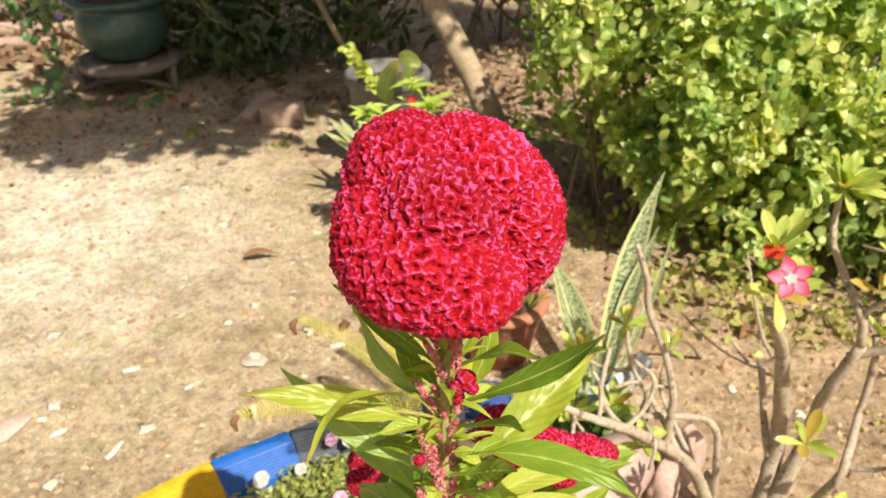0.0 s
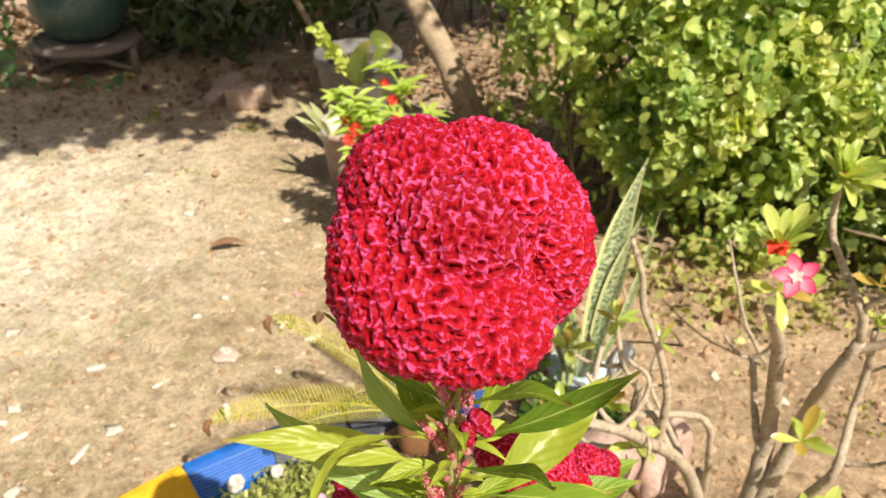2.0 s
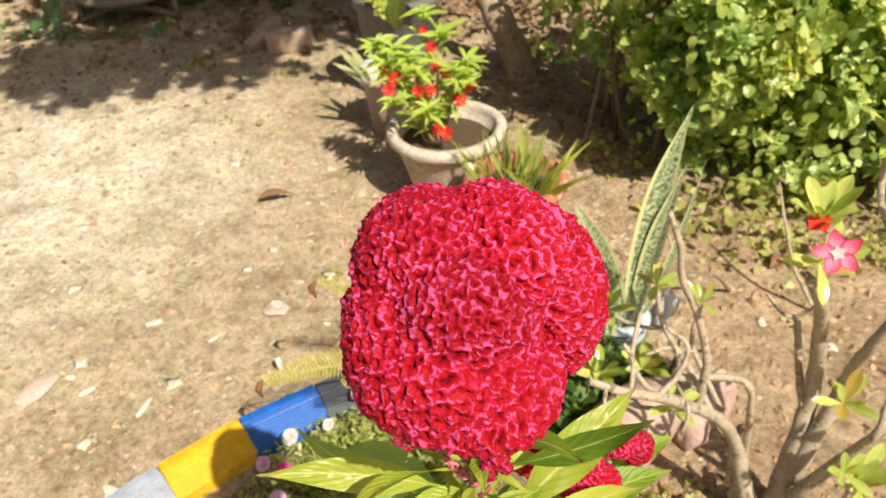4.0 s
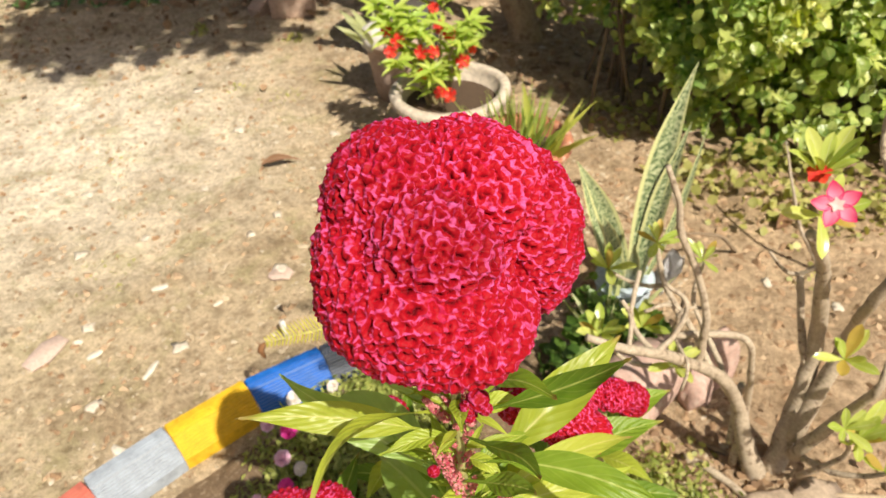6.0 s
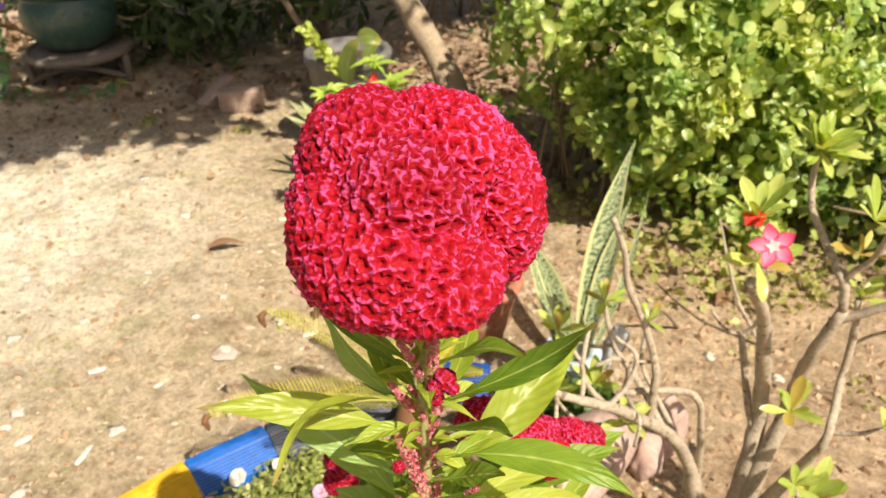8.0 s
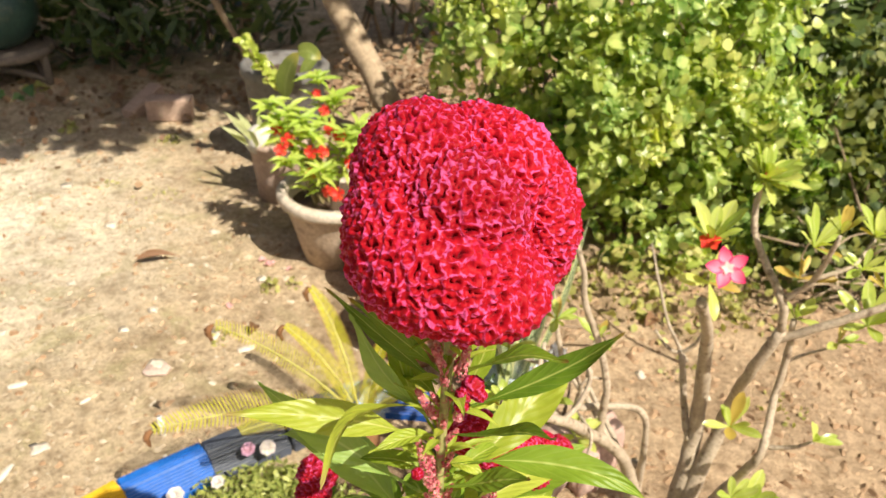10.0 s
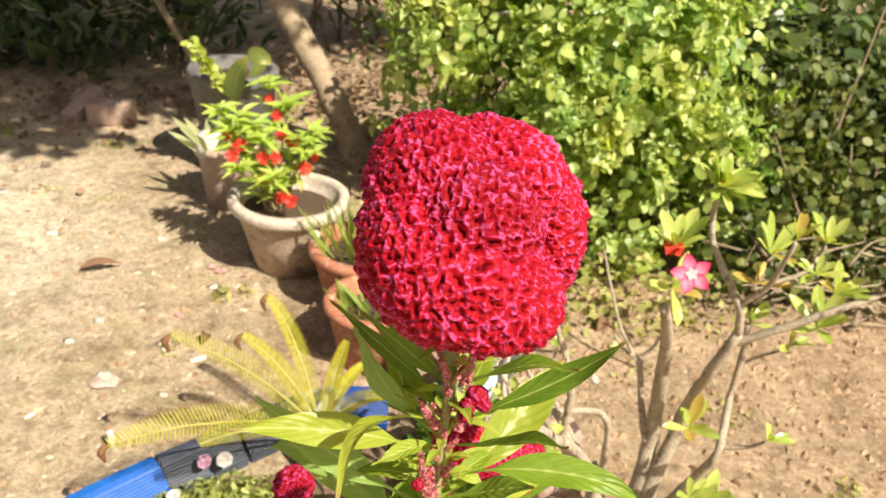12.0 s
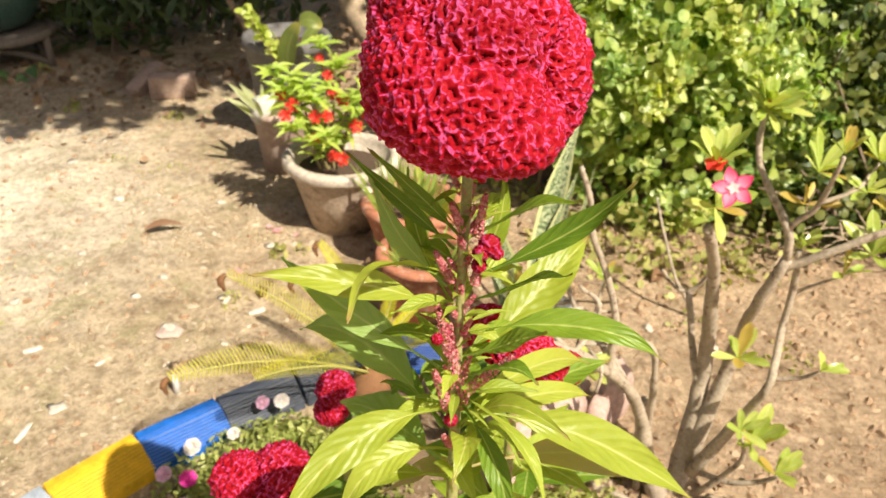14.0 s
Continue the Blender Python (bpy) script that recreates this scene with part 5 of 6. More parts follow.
def build_sago():
    o = Vector((-.01, 1.47, 0))
    t = thing("sago_palm", o, "young sago palm with yellowing feathery fronds and browned tips", "palm")
    part("caudex", lathe([(0.01, -0.01), (0.045, 0.0), (0.055, 0.04), (0.05, 0.09), (0.03, 0.12), (0.004, 0.13)], 16, 0.25), BROWN_TIP, t)
    fronds = [((-.300, 1.36, .485), .10, (.02, .04, .02), 1), ((-.175, 1.50, .375), .06, (.02, .0, .05), 1), ((-.120, 1.605, .405), .06, (.02, .02, .06), 1), ((.055, 1.52, .33), .05, (.0, .01, .03), 0),
              ((-.41, 1.22, .345), .12, (.0, -.02, .10), 1), ((.10, 1.53, .25), .04, (.0, .01, .05), 0), ((-.25, 1.22, .33), .10, (0, -.02, .07), 0), ((.14, 1.40, .26), .06, (0, 0, .06), 0)]
    for k, (tip, w, bend, brown) in enumerate(fronds):
        a, c = Vector((0, 0, .11)), Vector(tip) - o
        b = (a + c) / 2 + Vector(bend)
        pts = [a * (1 - s) ** 2 + b * 2 * s * (1 - s) + c * s * s for s in np.linspace(0, 1, 14)]
        fr = part("frond", tube(pts, lerp_list([.0035, .0028, .0012], 14), 6), RACHIS, t)
        bm = bmesh.new()
        for s in np.linspace(0.16, 0.985, 48):
            p = a * (1 - s) ** 2 + b * 2 * s * (1 - s) + c * s * s
            d = ((b - a) * (1 - s) + (c - b) * s).normalized()
            side = d.cross(Vector((0, -0.5, 1))).normalized()
            up = side.cross(d)
            l = w * 0.31 * math.sin(math.pi * min(1, 0.12 + 0.86 * s)) ** 0.7 + 0.006
            for sg in (-1, 1):
                e = p + side * sg * l + d * l * 0.55 + up * l * 0.45
                blade(p, e, 0.0036, up * (0.06 * l), up, "sword", 0.1, 3, 0, bm, 1)
        part("leaf_vane", bm, FROND, fr)
        if brown:
            q = smooth_path([c, c + Vector((-.012, -.004, -.012)), c + Vector((-.006, -.006, -.035))], 3)
            part("dried_tip", tube(q, lerp_list([.004, .008, .003], len(q)), 6, rough=0.5, seed=k), BROWN_TIP, fr)


build_sago()

# ---- balsam in the concrete pot ----
BALSAM = leaf_mat("balsam_leaf", (0.30, 0.46, 0.06), (0.56, 0.64, 0.14), vein=(0.5, 0.58, 0.2), rough=0.4, trans=0.4, island=False)
BALSAM_STEM = rough_mat("balsam_stem", (0.24, 0.19, 0.10), (0.36, 0.30, 0.14), 60.0, 0.5, bump_d=0.0005)


PINK_MID = leaf_mat("pink_throat", (0.80, 0.22, 0.22), (0.86, 0.36, 0.34), rough=0.5, trans=0.3, island=False)


def build_balsam():
    o = Vector((-.052, 2.43, .19))
    t = thing("balsam_plant", o, "light green balsam plant with scarlet flowers in a pot", "flower")
    rs = np.random.RandomState(41)
    tips = [(-0.204, 0.010, 0.335), (-0.149, -0.010, 0.321), (-0.050, 0.040, 0.410), (-0.082, -0.050, 0.265), (0.031, -0.050, 0.257), (-0.152, -0.080, 0.183), (0.071, -0.010, 0.271), (-0.002, 0.030, 0.344), (-0.108, -0.030, 0.303), (-0.050, -0.100, 0.157), (-0.175, -0.030, 0.274), (0.048, -0.060, 0.220)]
    for s, q in enumerate(tips):
        top = Vector(q)
        base = Vector((-.03 + .10 * top.x + rs.uniform(-.02, .02), rs.uniform(-.03, .03), -.01))
        p = smooth_path([base, base.lerp(top, .5) + Vector((-.02 * top.x, 0, .03)), top], 4)
        part("stem", tube(p, lerp_list([.0055, .0045, .0028], len(p)), 6), BALSAM_STEM, t)
        for k in range(26):
            f = 1.0 if k < 15 else rs.uniform(.45, .95)
            c = base.lerp(top, f) + Vector((0, 0, .012 * (k % 3)))
            b = k * 2.4 + s
            l = rs.uniform(.045, .088)
            e = c + Vector((l * math.cos(b), l * math.sin(b), l * rs.uniform(-.35, .65)))
            part("leaf", blade(c, e, l * .23, (0, 0, .014), (0.3, -.5, 1), "lance", 0.2, 6, 0, cols=2, seed=k), BALSAM, t)
    for x, y, z, r in ((-0.183, -0.030, 0.287, 0.026), (-0.149, -0.060, 0.265, 0.034), (-0.172, -0.070, 0.235, 0.030), (-0.079, -0.070, 0.227, 0.032), (-0.042, -0.060, 0.224, 0.030), (-0.017, -0.030, 0.289, 0.030), (0.011, -0.050, 0.275, 0.032), (-0.035, 0.010, 0.336, 0.026), (-0.058, 0.030, 0.384, 0.022), (-0.080, -0.080, 0.160, 0.026), (0.047, -0.070, 0.193, 0.034), (-0.029, -0.100, 0.105, 0.028), (0.002, -0.100, 0.093, 0.034), (0.078, -0.050, 0.225, 0.026)):
        f = Vector((rs.uniform(-.5, .5), -1, rs.uniform(.2, .7)))
        c = Vector((x, y, z))
        r *= .72
        fw = open_flower(c, f, r, t, RED_PETAL, PINK_MID, n=5, spread=1.1)
        bm = bmesh.new()
        fu = f.normalized()
        u = fu.orthogonal().normalized()
        w = fu.cross(u)
        for k in range(5):
            d = u * math.cos(k * 1.257 + .9) + w * math.sin(k * 1.257 + .9)
            blade(c + fu * r * .1, c + d * r * .68 + fu * r * .45, r * .8, fu * (-r * .05), fu, "petal", .2, 5, .12, bm, 2, k)
        part("inner_petals", bm, RED_PETAL, fw)

build_balsam()

# ---- grass in the terracotta pot, plants of the back pot ----
GRASS = leaf_mat("grass_blade", (0.22, 0.33, 0.06), (0.46, 0.50, 0.14), rough=0.5, trans=0.4)


def build_tuft(name, at, n, r, h, w, label, category, material, seed, lean=0.5, shape="sword"):
    t = thing(name, at, label, category)
    rs = np.random.RandomState(seed)
    for k in range(n):
        a, q = rs.uniform(0, 6.28), r * rs.uniform(0, 1) ** .5
        b = Vector((q * math.cos(a), q * math.sin(a), 0))
        e = b + Vector((math.cos(a) * lean * h * rs.uniform(.2, 1), math.sin(a) * lean * h * rs.uniform(.2, 1), h * rs.uniform(.5, 1)))
        bm = blade(b, e, w * rs.uniform(.7, 1.2), (0, 0, h * .08), (rs.uniform(-1, 1), -1, .3), shape, .15, 5, 0, None, 2)
        part("blade", bm, material, t)
    return t


SPRAY_STRAP = leaf_mat("yellow_strap_leaf", (0.42, 0.46, 0.08), (0.62, 0.62, 0.18), rough=0.45, trans=0.4, island=False)
PALE_STRAP = leaf_mat("pale_strap_leaf", (0.36, 0.40, 0.16), (0.60, 0.62, 0.36), rough=0.5, trans=0.35, island=False)
build_tuft("grass_plant", (.15, 2.165, .175), 90, .11, .17, .006, "fine light green grassy plant in a terracotta pot", "potted plant", GRASS, 51, 0.7)
build_tuft("strap_leaf_plant", (.215, 2.13, .175), 9, .05, .19, .022, "yellow-green arching strap leaves in a terracotta pot", "potted plant", SPRAY_STRAP, 55, 1.0)
build_tuft("succulent_plant", (.165, 1.875, .165), 46, .08, .08, .012, "low grey-green plant in a terracotta pot", "potted plant", GRASS, 52, 0.9)
build_tuft("lily_plant", (-.33, 2.84, .24), 12, .05, .15, .026, "small plant with pale arching strap leaves", "plant", PALE_STRAP, 53, 1.1)
build_tuft("lily_plant", (.33, 1.52, 0), 10, .03, .22, .012, "slender arching olive strap leaves by the snake plant", "plant", PALE_STRAP, 54, 0.9)
CRINUM = leaf_mat("broad_strap_leaf", (0.16, 0.22, 0.05), (0.30, 0.34, 0.08), vein=(0.3, 0.36, 0.12), rough=0.4, trans=0.35, island=False, tip=(0.52, 0.48, 0.12))
bl = thing("broad_leaf_plant", (-.225, 3.07, .37), "broad dull green leaves with a yellow folded tip", "potted plant")
for b, e, w, bend in (((-.02, -.03, -.02), (.045, -.10, .185), .075, (-.03, 0, .02)), ((.04, -.095, .18), (.125, -.13, .165), .06, (0, 0, .04)), ((.04, .08, .03), (.12, .10, .12), .045, (0, 0, .03))):
    part("leaf", blade(b, e, w, bend, (-.2, -1, .5), "oval", .15, 10, .05), CRINUM, bl)
SPRAY = leaf_mat("spray_leaf", (0.40, 0.50, 0.08), (0.66, 0.70, 0.20), rough=0.4, trans=0.4)
spk = thing("euphorbia_spray", (-.30, 3.02, .38), "thin stem with light yellow-green leaflets", "plant")
part("stem", tube(smooth_path([(.02, .03, 0), (-.02, .0, .08), (-.07, -.02, .19)], 4), lerp_list([.004, .003, .002], 9), 6), BALSAM_STEM, spk)
rs = np.random.RandomState(57)
q = rs.uniform(0, 1, 110)
leaf_cloud("foliage", np.stack([.02 - .10 * q, .03 - .05 * q, .03 + .19 * q], 1) + rs.normal(0, .010, (110, 3)), rs.normal(0, 1, (110, 3)) + [0, -.5, 1], rs.uniform(.022, .036, 110), SPRAY, spk, seed=3)
OLD_CLAY = rough_mat("old_clay", (0.34, 0.24, 0.19), (0.52, 0.40, 0.33), 16.0, 0.9, bump_d=0.001)
WHITE_CLAY = rough_mat("whitish_clay", (0.46, 0.44, 0.40), (0.62, 0.60, 0.56), 20.0, 0.8, bump_d=0.001)
build_pot("plant_pot", (-.27, 2.90, 0), .12, .085, .25, .03, .010, OLD_CLAY, "dusty pale brown clay pot standing in the shade", soil=.03)
bm = bmesh.new()
bmesh.ops.create_icosphere(bm, subdivisions=3, radius=.058)
for v in bm.verts:
    v.co *= 1 + .12 * noise.noise(v.co * 30)
ws = part("stone", bm, WHITE_CLAY)
ws.location = (-.335, 2.86, .255)
tagged(ws, "round whitish stone lying in a clay pot", "stone")


# ---- moss rose carpet inside the edging ----
MOSS = leaf_mat("moss_rose_leaf", (0.19, 0.25, 0.05), (0.56, 0.57, 0.19), rough=0.45, trans=0.3)
WHITE_PETAL = leaf_mat("white_petal", (0.72, 0.62, 0.68), (0.85, 0.80, 0.82), rough=0.5, trans=0.3, island=False)
LILAC_PETAL = leaf_mat("lilac_petal", (0.72, 0.36, 0.62), (0.85, 0.58, 0.78), rough=0.5, trans=0.3, island=False)
HOT_PETAL = leaf_mat("magenta_petal", (0.72, 0.03, 0.34), (0.84, 0.09, 0.48), rough=0.5, trans=0.3, island=False)


def build_moss_rose(at, blobs, count, flowers, seed):
    t = thing("moss_rose", at, "low spreading moss rose with small pink and white flowers", "flower")
    p, n = shell_points(blobs, count, seed, 0.2)
    rs = np.random.RandomState(seed)
    leaf_cloud("foliage", p, n, rs.uniform(.013, .026, len(p)), MOSS, t, SLIM * [1.3, 1, 1], 0.8, "", seed, -0.5)
    for x, y, z, r, m in flowers:
        c, f = Vector((x - at[0], y - at[1], z)), Vector((rs.uniform(-.3, .3), -.5, 1))
        fl = open_flower(c, f, r * .95, t, m, m, n=7)
        for q, lift in ((.72, .30), (.45, .50)):
            bm = bmesh.new()
            fu = f.normalized()
            a0, b0 = fu.orthogonal().normalized(), fu.cross(fu.orthogonal().normalized())
            for k in range(6):
                d = a0 * math.cos(k * 1.047 + q * 5) + b0 * math.sin(k * 1.047 + q * 5)
                blade(c + d * r * .05, c + d * r * q + fu * r * lift, r * .75, fu * (-r * .06), fu, "petal", .15, 5, .1, bm, 2, k)
            part("inner_petals", bm, m, fl)


W_, P_, H_ = WHITE_PETAL, LILAC_PETAL, HOT_PETAL
build_moss_rose((-.28, 1.12, 0), [(-.05, .08, .03, .16, .14, .06), (.10, .10, .04, .16, .15, .07), (-.10, -.10, .03, .14, .14, .06), (.06, -.12, .04, .17, .16, .07), (.20, -.02, .03, .12, .2, .07), (.06, .22, .03, .12, .08, .06), (-.28, -.14, .02, .08, .08, .04)], 13000,
                [(-0.454, 1.210, 0.10, .019, P_), (-0.401, 1.183, 0.11, .020, H_), (-.405, 1.12, .10, .020, P_), (-.365, 1.10, .09, .017, W_), (-.385, 1.05, .10, .020, H_), (-.44, 1.02, .09, .020, P_), (-.49, 1.0, .08, .018, P_),
                 (-0.406, 1.281, 0.10, .022, W_), (-0.325, 1.323, 0.09, .016, W_), (-0.268, 1.417, 0.09, .018, P_), (-0.224, 1.418, 0.09, .020, W_), (-.26, 1.05, .11, .019, H_), (-.16, 1.12, .12, .018, H_), (-.22, 1.22, .11, .018, P_), (-.09, .95, .10, .020, P_)], 61)
build_moss_rose((.22, 1.02, 0), [(-.06, 0, .03, .15, .14, .05), (.12, .03, .03, .14, .12, .05), (.0, -.16, .03, .2, .12, .05), (.22, -.05, .02, .12, .1, .04)], 6000, [(.20, .92, .08, .012, W_), (.27, 1.0, .07, .010, P_), (.12, 1.05, .08, .014, H_)], 62)


# ---- ground litter ----
def pebble_field(name, pts, sizes, material, seed, flat=0.35, label="", category=""):
    """Many small angular chips lying on the soil, as one mesh."""
    rs = np.random.RandomState(seed)
    base = np.array([(1, 0, 0), (.5, .8, 0), (-.5, .9, 0), (-1, .1, 0), (-.5, -.8, 0), (.6, -.8, 0), (.5, .1, 1), (-.4, .1, .9)], float)
    fcs = [(0, 1, 6), (1, 2, 7, 6), (2, 3, 7), (3, 4, 7), (4, 5, 6, 7), (5, 0, 6)]
    verts, faces = [], []
    for i, ((x, y), s) in enumerate(zip(pts, sizes)):
        a = rs.uniform(0, 6.28)
        ca, sa = math.cos(a), math.sin(a)
        q = base * (1 + rs.normal(0, .32, base.shape)) * np.array([1, rs.uniform(.6, 1), flat * rs.uniform(.6, 1.3)]) * s * 0.5
        z = ground_height(x, y)
        verts += [(x + ca * v[0] - sa * v[1], y + sa * v[0] + ca * v[1], z + v[2] - 0.0012) for v in q]
        faces += [tuple(i * 8 + j for j in f) for f in fcs]
    me = bpy.data.meshes.new(name)
    me.from_pydata(verts, [], faces)
    me.materials.append(material)
    return tagged(part(name, me, material), label, category, kind="stuff")


def island_mat(name, stops, rough=0.9):
    m, nt, b = mat(name, rough, 0.2)
    r = ramp(nt, nt.nodes.new("ShaderNodeNewGeometry").outputs["Random Per Island"], stops)
    n = noise_tex(nt, 150.0, 3)
    c = mix(nt, n.outputs["Fac"], r.outputs[0], mix(nt, 1.0, r.outputs[0], (0.7, 0.68, 0.64), "MULTIPLY"))
    nt.links.new(c, b.inputs["Base Color"])
    return m


CHIPS = island_mat("pale_chips", [(0.0, (0.46, 0.36, 0.25)), (0.55, (0.58, 0.48, 0.36)), (0.9, (0.62, 0.53, 0.41)), (1.0, (0.74, 0.68, 0.58))])
CLODS = island_mat("soil_clods", [(0.0, (0.30, 0.19, 0.115)), (0.6, (0.44, 0.30, 0.19)), (1.0, (0.55, 0.41, 0.28))], 0.95)
GRIT = island_mat("mixed_grit", [(0.0, (0.16, 0.11, 0.07)), (0.3, (0.30, 0.22, 0.14)), (0.6, (0.52, 0.43, 0.31)), (1.0, (0.72, 0.65, 0.52))])
LITTER = leaf_mat("dry_leaf_litter", (0.15, 0.085, 0.05), (0.40, 0.26, 0.155), rough=0.8, trans=0.15)
rs = np.random.RandomState(70)
n = 26000
px, py = rs.uniform(-2.6, 0.6, n), rs.uniform(0.9, 4.2, n)
keep = np.array([noise.noise((a * 1.3, b * 1.3, 5)) > rs.uniform(-.75, .45) for a, b in zip(px, py)])
pebble_field("pale_chips", list(zip(px[keep], py[keep])), 0.005 + 0.026 * rs.uniform(0, 1, keep.sum()) ** 4, CHIPS, 71, 0.30, "scattered pale chips on the sandy soil", "gravel")
n = 12000
px, py = rs.uniform(0.2, 2.2, n), rs.uniform(0.7, 2.3, n)
pebble_field("soil_clods", list(zip(px, py)), 0.005 + 0.030 * rs.uniform(0, 1, n) ** 5, CLODS, 72, 0.6, "loose brown clods of turned soil", "soil")
px, py = rs.uniform(-2.4, 0.6, 9000), rs.uniform(0.9, 4.2, 9000)
pebble_field("sandy_crumbs", list(zip(px, py)), 0.006 + 0.024 * rs.uniform(0, 1, 9000) ** 3, CLODS, 73, 0.6, "fine crumbs of dry soil", "soil")

n = 30000
px, py = rs.uniform(-2.2, 0.4, n), 0.9 + 3.0 * rs.uniform(0, 1, n) ** 1.4
keep = np.array([noise.noise((a * 3.1, b * 3.1, 9)) > rs.uniform(-.9, .5) for a, b in zip(px, py)])
pebble_field("coarse_grit", list(zip(px[keep], py[keep])), 0.003 + 0.008 * rs.uniform(0, 1, keep.sum()) ** 2, GRIT, 74, 0.5, "coarse light and dark grit on the sandy soil", "grit")

# chips large enough to pick out
for k, (x, y, s) in enumerate(((-.865, 2.674, .050), (-.899, 2.29, .030), (-.56, 1.841, .060), (-1.059, 1.637, .045), (-1.30, 2.28, .05), (-.50, 2.62, .035), (-.62, 2.12, .04), (-.42, 1.98, .045), (-1.02, 2.02, .035), (-.78, 1.55, .05),
                               (-1.10, 2.98, .05), (-.68, 2.02, .035), (-.94, 1.36, .045), (-1.42, 2.62, .04), (-1.2, 1.95, .045), (-.30, 2.28, .04), (.95, 1.62, .035), (.80, 1.72, .04))):
    bm = bmesh.new()
    bmesh.ops.create_icosphere(bm, subdivisions=2, radius=s * .42)
    for v in bm.verts:
        v.co *= 1 + 0.95 * noise.noise(v.co * (3.0 / s) + Vector((k * 3.1, 0, 0)))
        v.co.z *= 0.22
    st = part("stone", bm, CHIP)
    st.location, st.rotation_euler = (x, y, ground_height(x, y) + s * .06), (0, 0, k * 1.7)
    tagged(st, "flat pale stone chip lying on dry soil", "stone", "stone chips on the soil")

# flat splinters and a pinkish flake among the chips
SPLINTER = rough_mat("bleached_wood", (0.62, 0.55, 0.44), (0.82, 0.77, 0.68), 40.0, 0.85, bump_d=0.001)
FLAKE = rough_mat("pinkish_stone", (0.50, 0.36, 0.30), (0.64, 0.50, 0.43), 30.0, 0.85, bump_d=0.001)
for k, (a, b, w, m) in enumerate((((-.839, 1.44), (-.822, 1.502), .016, SPLINTER), ((-.85, 1.232), (-.807, 1.213), .022, SPLINTER), ((-.921, 1.773), (-.88, 1.795), .022, SPLINTER), ((-.345, 1.90), (-.30, 1.918), .026, SPLINTER),
                                  ((-.585, 1.83), (-.52, 1.81), .055, FLAKE), ((-.723, 1.701), (-.70, 1.719), .012, SPLINTER), ((-1.17, 1.49), (-1.11, 1.60), .075, FLAKE), ((-1.02, 1.52), (-.99, 1.55), .02, SPLINTER))):
    a, b = Vector((*a, 0)), Vector((*b, 0))
    l = (b - a).length
    bm = rbox(l, w, .007, .002, 1)
    bmesh.ops.subdivide_edges(bm, edges=bm.edges[:], cuts=2)
    for v in bm.verts:
        e = 1 - 0.45 * abs(v.co.x / l * 2) ** 2
        v.co.y = v.co.y * e + .25 * w * noise.noise((v.co.x * 60, k * 3.3, 0))
        v.co.z += .002 * noise.noise((v.co.x * 90, v.co.y * 90, k))
    ob = part("splinter" if m is SPLINTER else "stone_flake", bm, m)
    ob.location, ob.rotation_euler = (a + b) / 2 + Vector((0, 0, ground_height(*((a + b) / 2)[:2]) + .001)), (0, 0, math.atan2((b - a).y, (b - a).x))
    tagged(ob, "bleached flat wood splinter lying on the soil" if m is SPLINTER else "flat pinkish stone flake on the sandy soil", "wood chip" if m is SPLINTER else "stone")

DRY_CURL = leaf_mat("dry_brown_leaf", (0.14, 0.07, 0.035), (0.24, 0.13, 0.07), rough=0.7, trans=0.1, island=False)
for at, l, w, h, rz in (((-.655, 2.40, .012), .145, .028, .034, 4), ((-.30, 1.99, .01), .05, .03, .012, 60), ((.92, 1.95, .01), .07, .04, .02, 30)):
    d = part("dry_leaf", blade((-l / 2, 0, 0), (l / 2, .02, -.004), w, (0, 0, h), (0, -.5, 1), "lance", .5, 12, .08), DRY_CURL)
    d.location, d.rotation_euler = at, (0, 0, radians(rz))
    tagged(d, "curled brown dry leaf on the bare soil", "leaf")
FADED_PETAL = leaf_mat("faded_pink_petal", (0.66, 0.34, 0.36), (0.78, 0.50, 0.50), rough=0.6, trans=0.3, island=False)
for k, (x, y) in enumerate(((-0.311, 2.393), (-0.276, 2.377), (-0.215, 2.325), (-0.292, 2.363), (-0.388, 2.118))):
    pt = part("petal", blade((-.012, 0, 0), (.014, .004, .001), .022, (0, 0, .007), (0, -.2, 1), "oval", .2, 6, .15, seed=k), FADED_PETAL)
    pt.location, pt.rotation_euler = (x, y, ground_height(x, y) + .004), (0, 0, k * 1.9)
    tagged(pt, "fallen faded pink petal on the bare soil", "petal", "fallen petals")
PEG = rough_mat("white_peg", (0.55, 0.52, 0.48), (0.75, 0.73, 0.70), 40.0, 0.7)
st = part("peg", tube([(0, 0, -.01), (.002, 0, .03), (.0, .002, .058)], [.009, .008, .007], 8, rough=.2), PEG)
st.location = (-.497, 1.575, 0)
tagged(st, "short whitish peg stuck in the soil", "peg")

# ---- weeds ----
WEED = leaf_mat("weed_leaf", (0.28, 0.30, 0.08), (0.60, 0.55, 0.22), rough=0.5, trans=0.35)


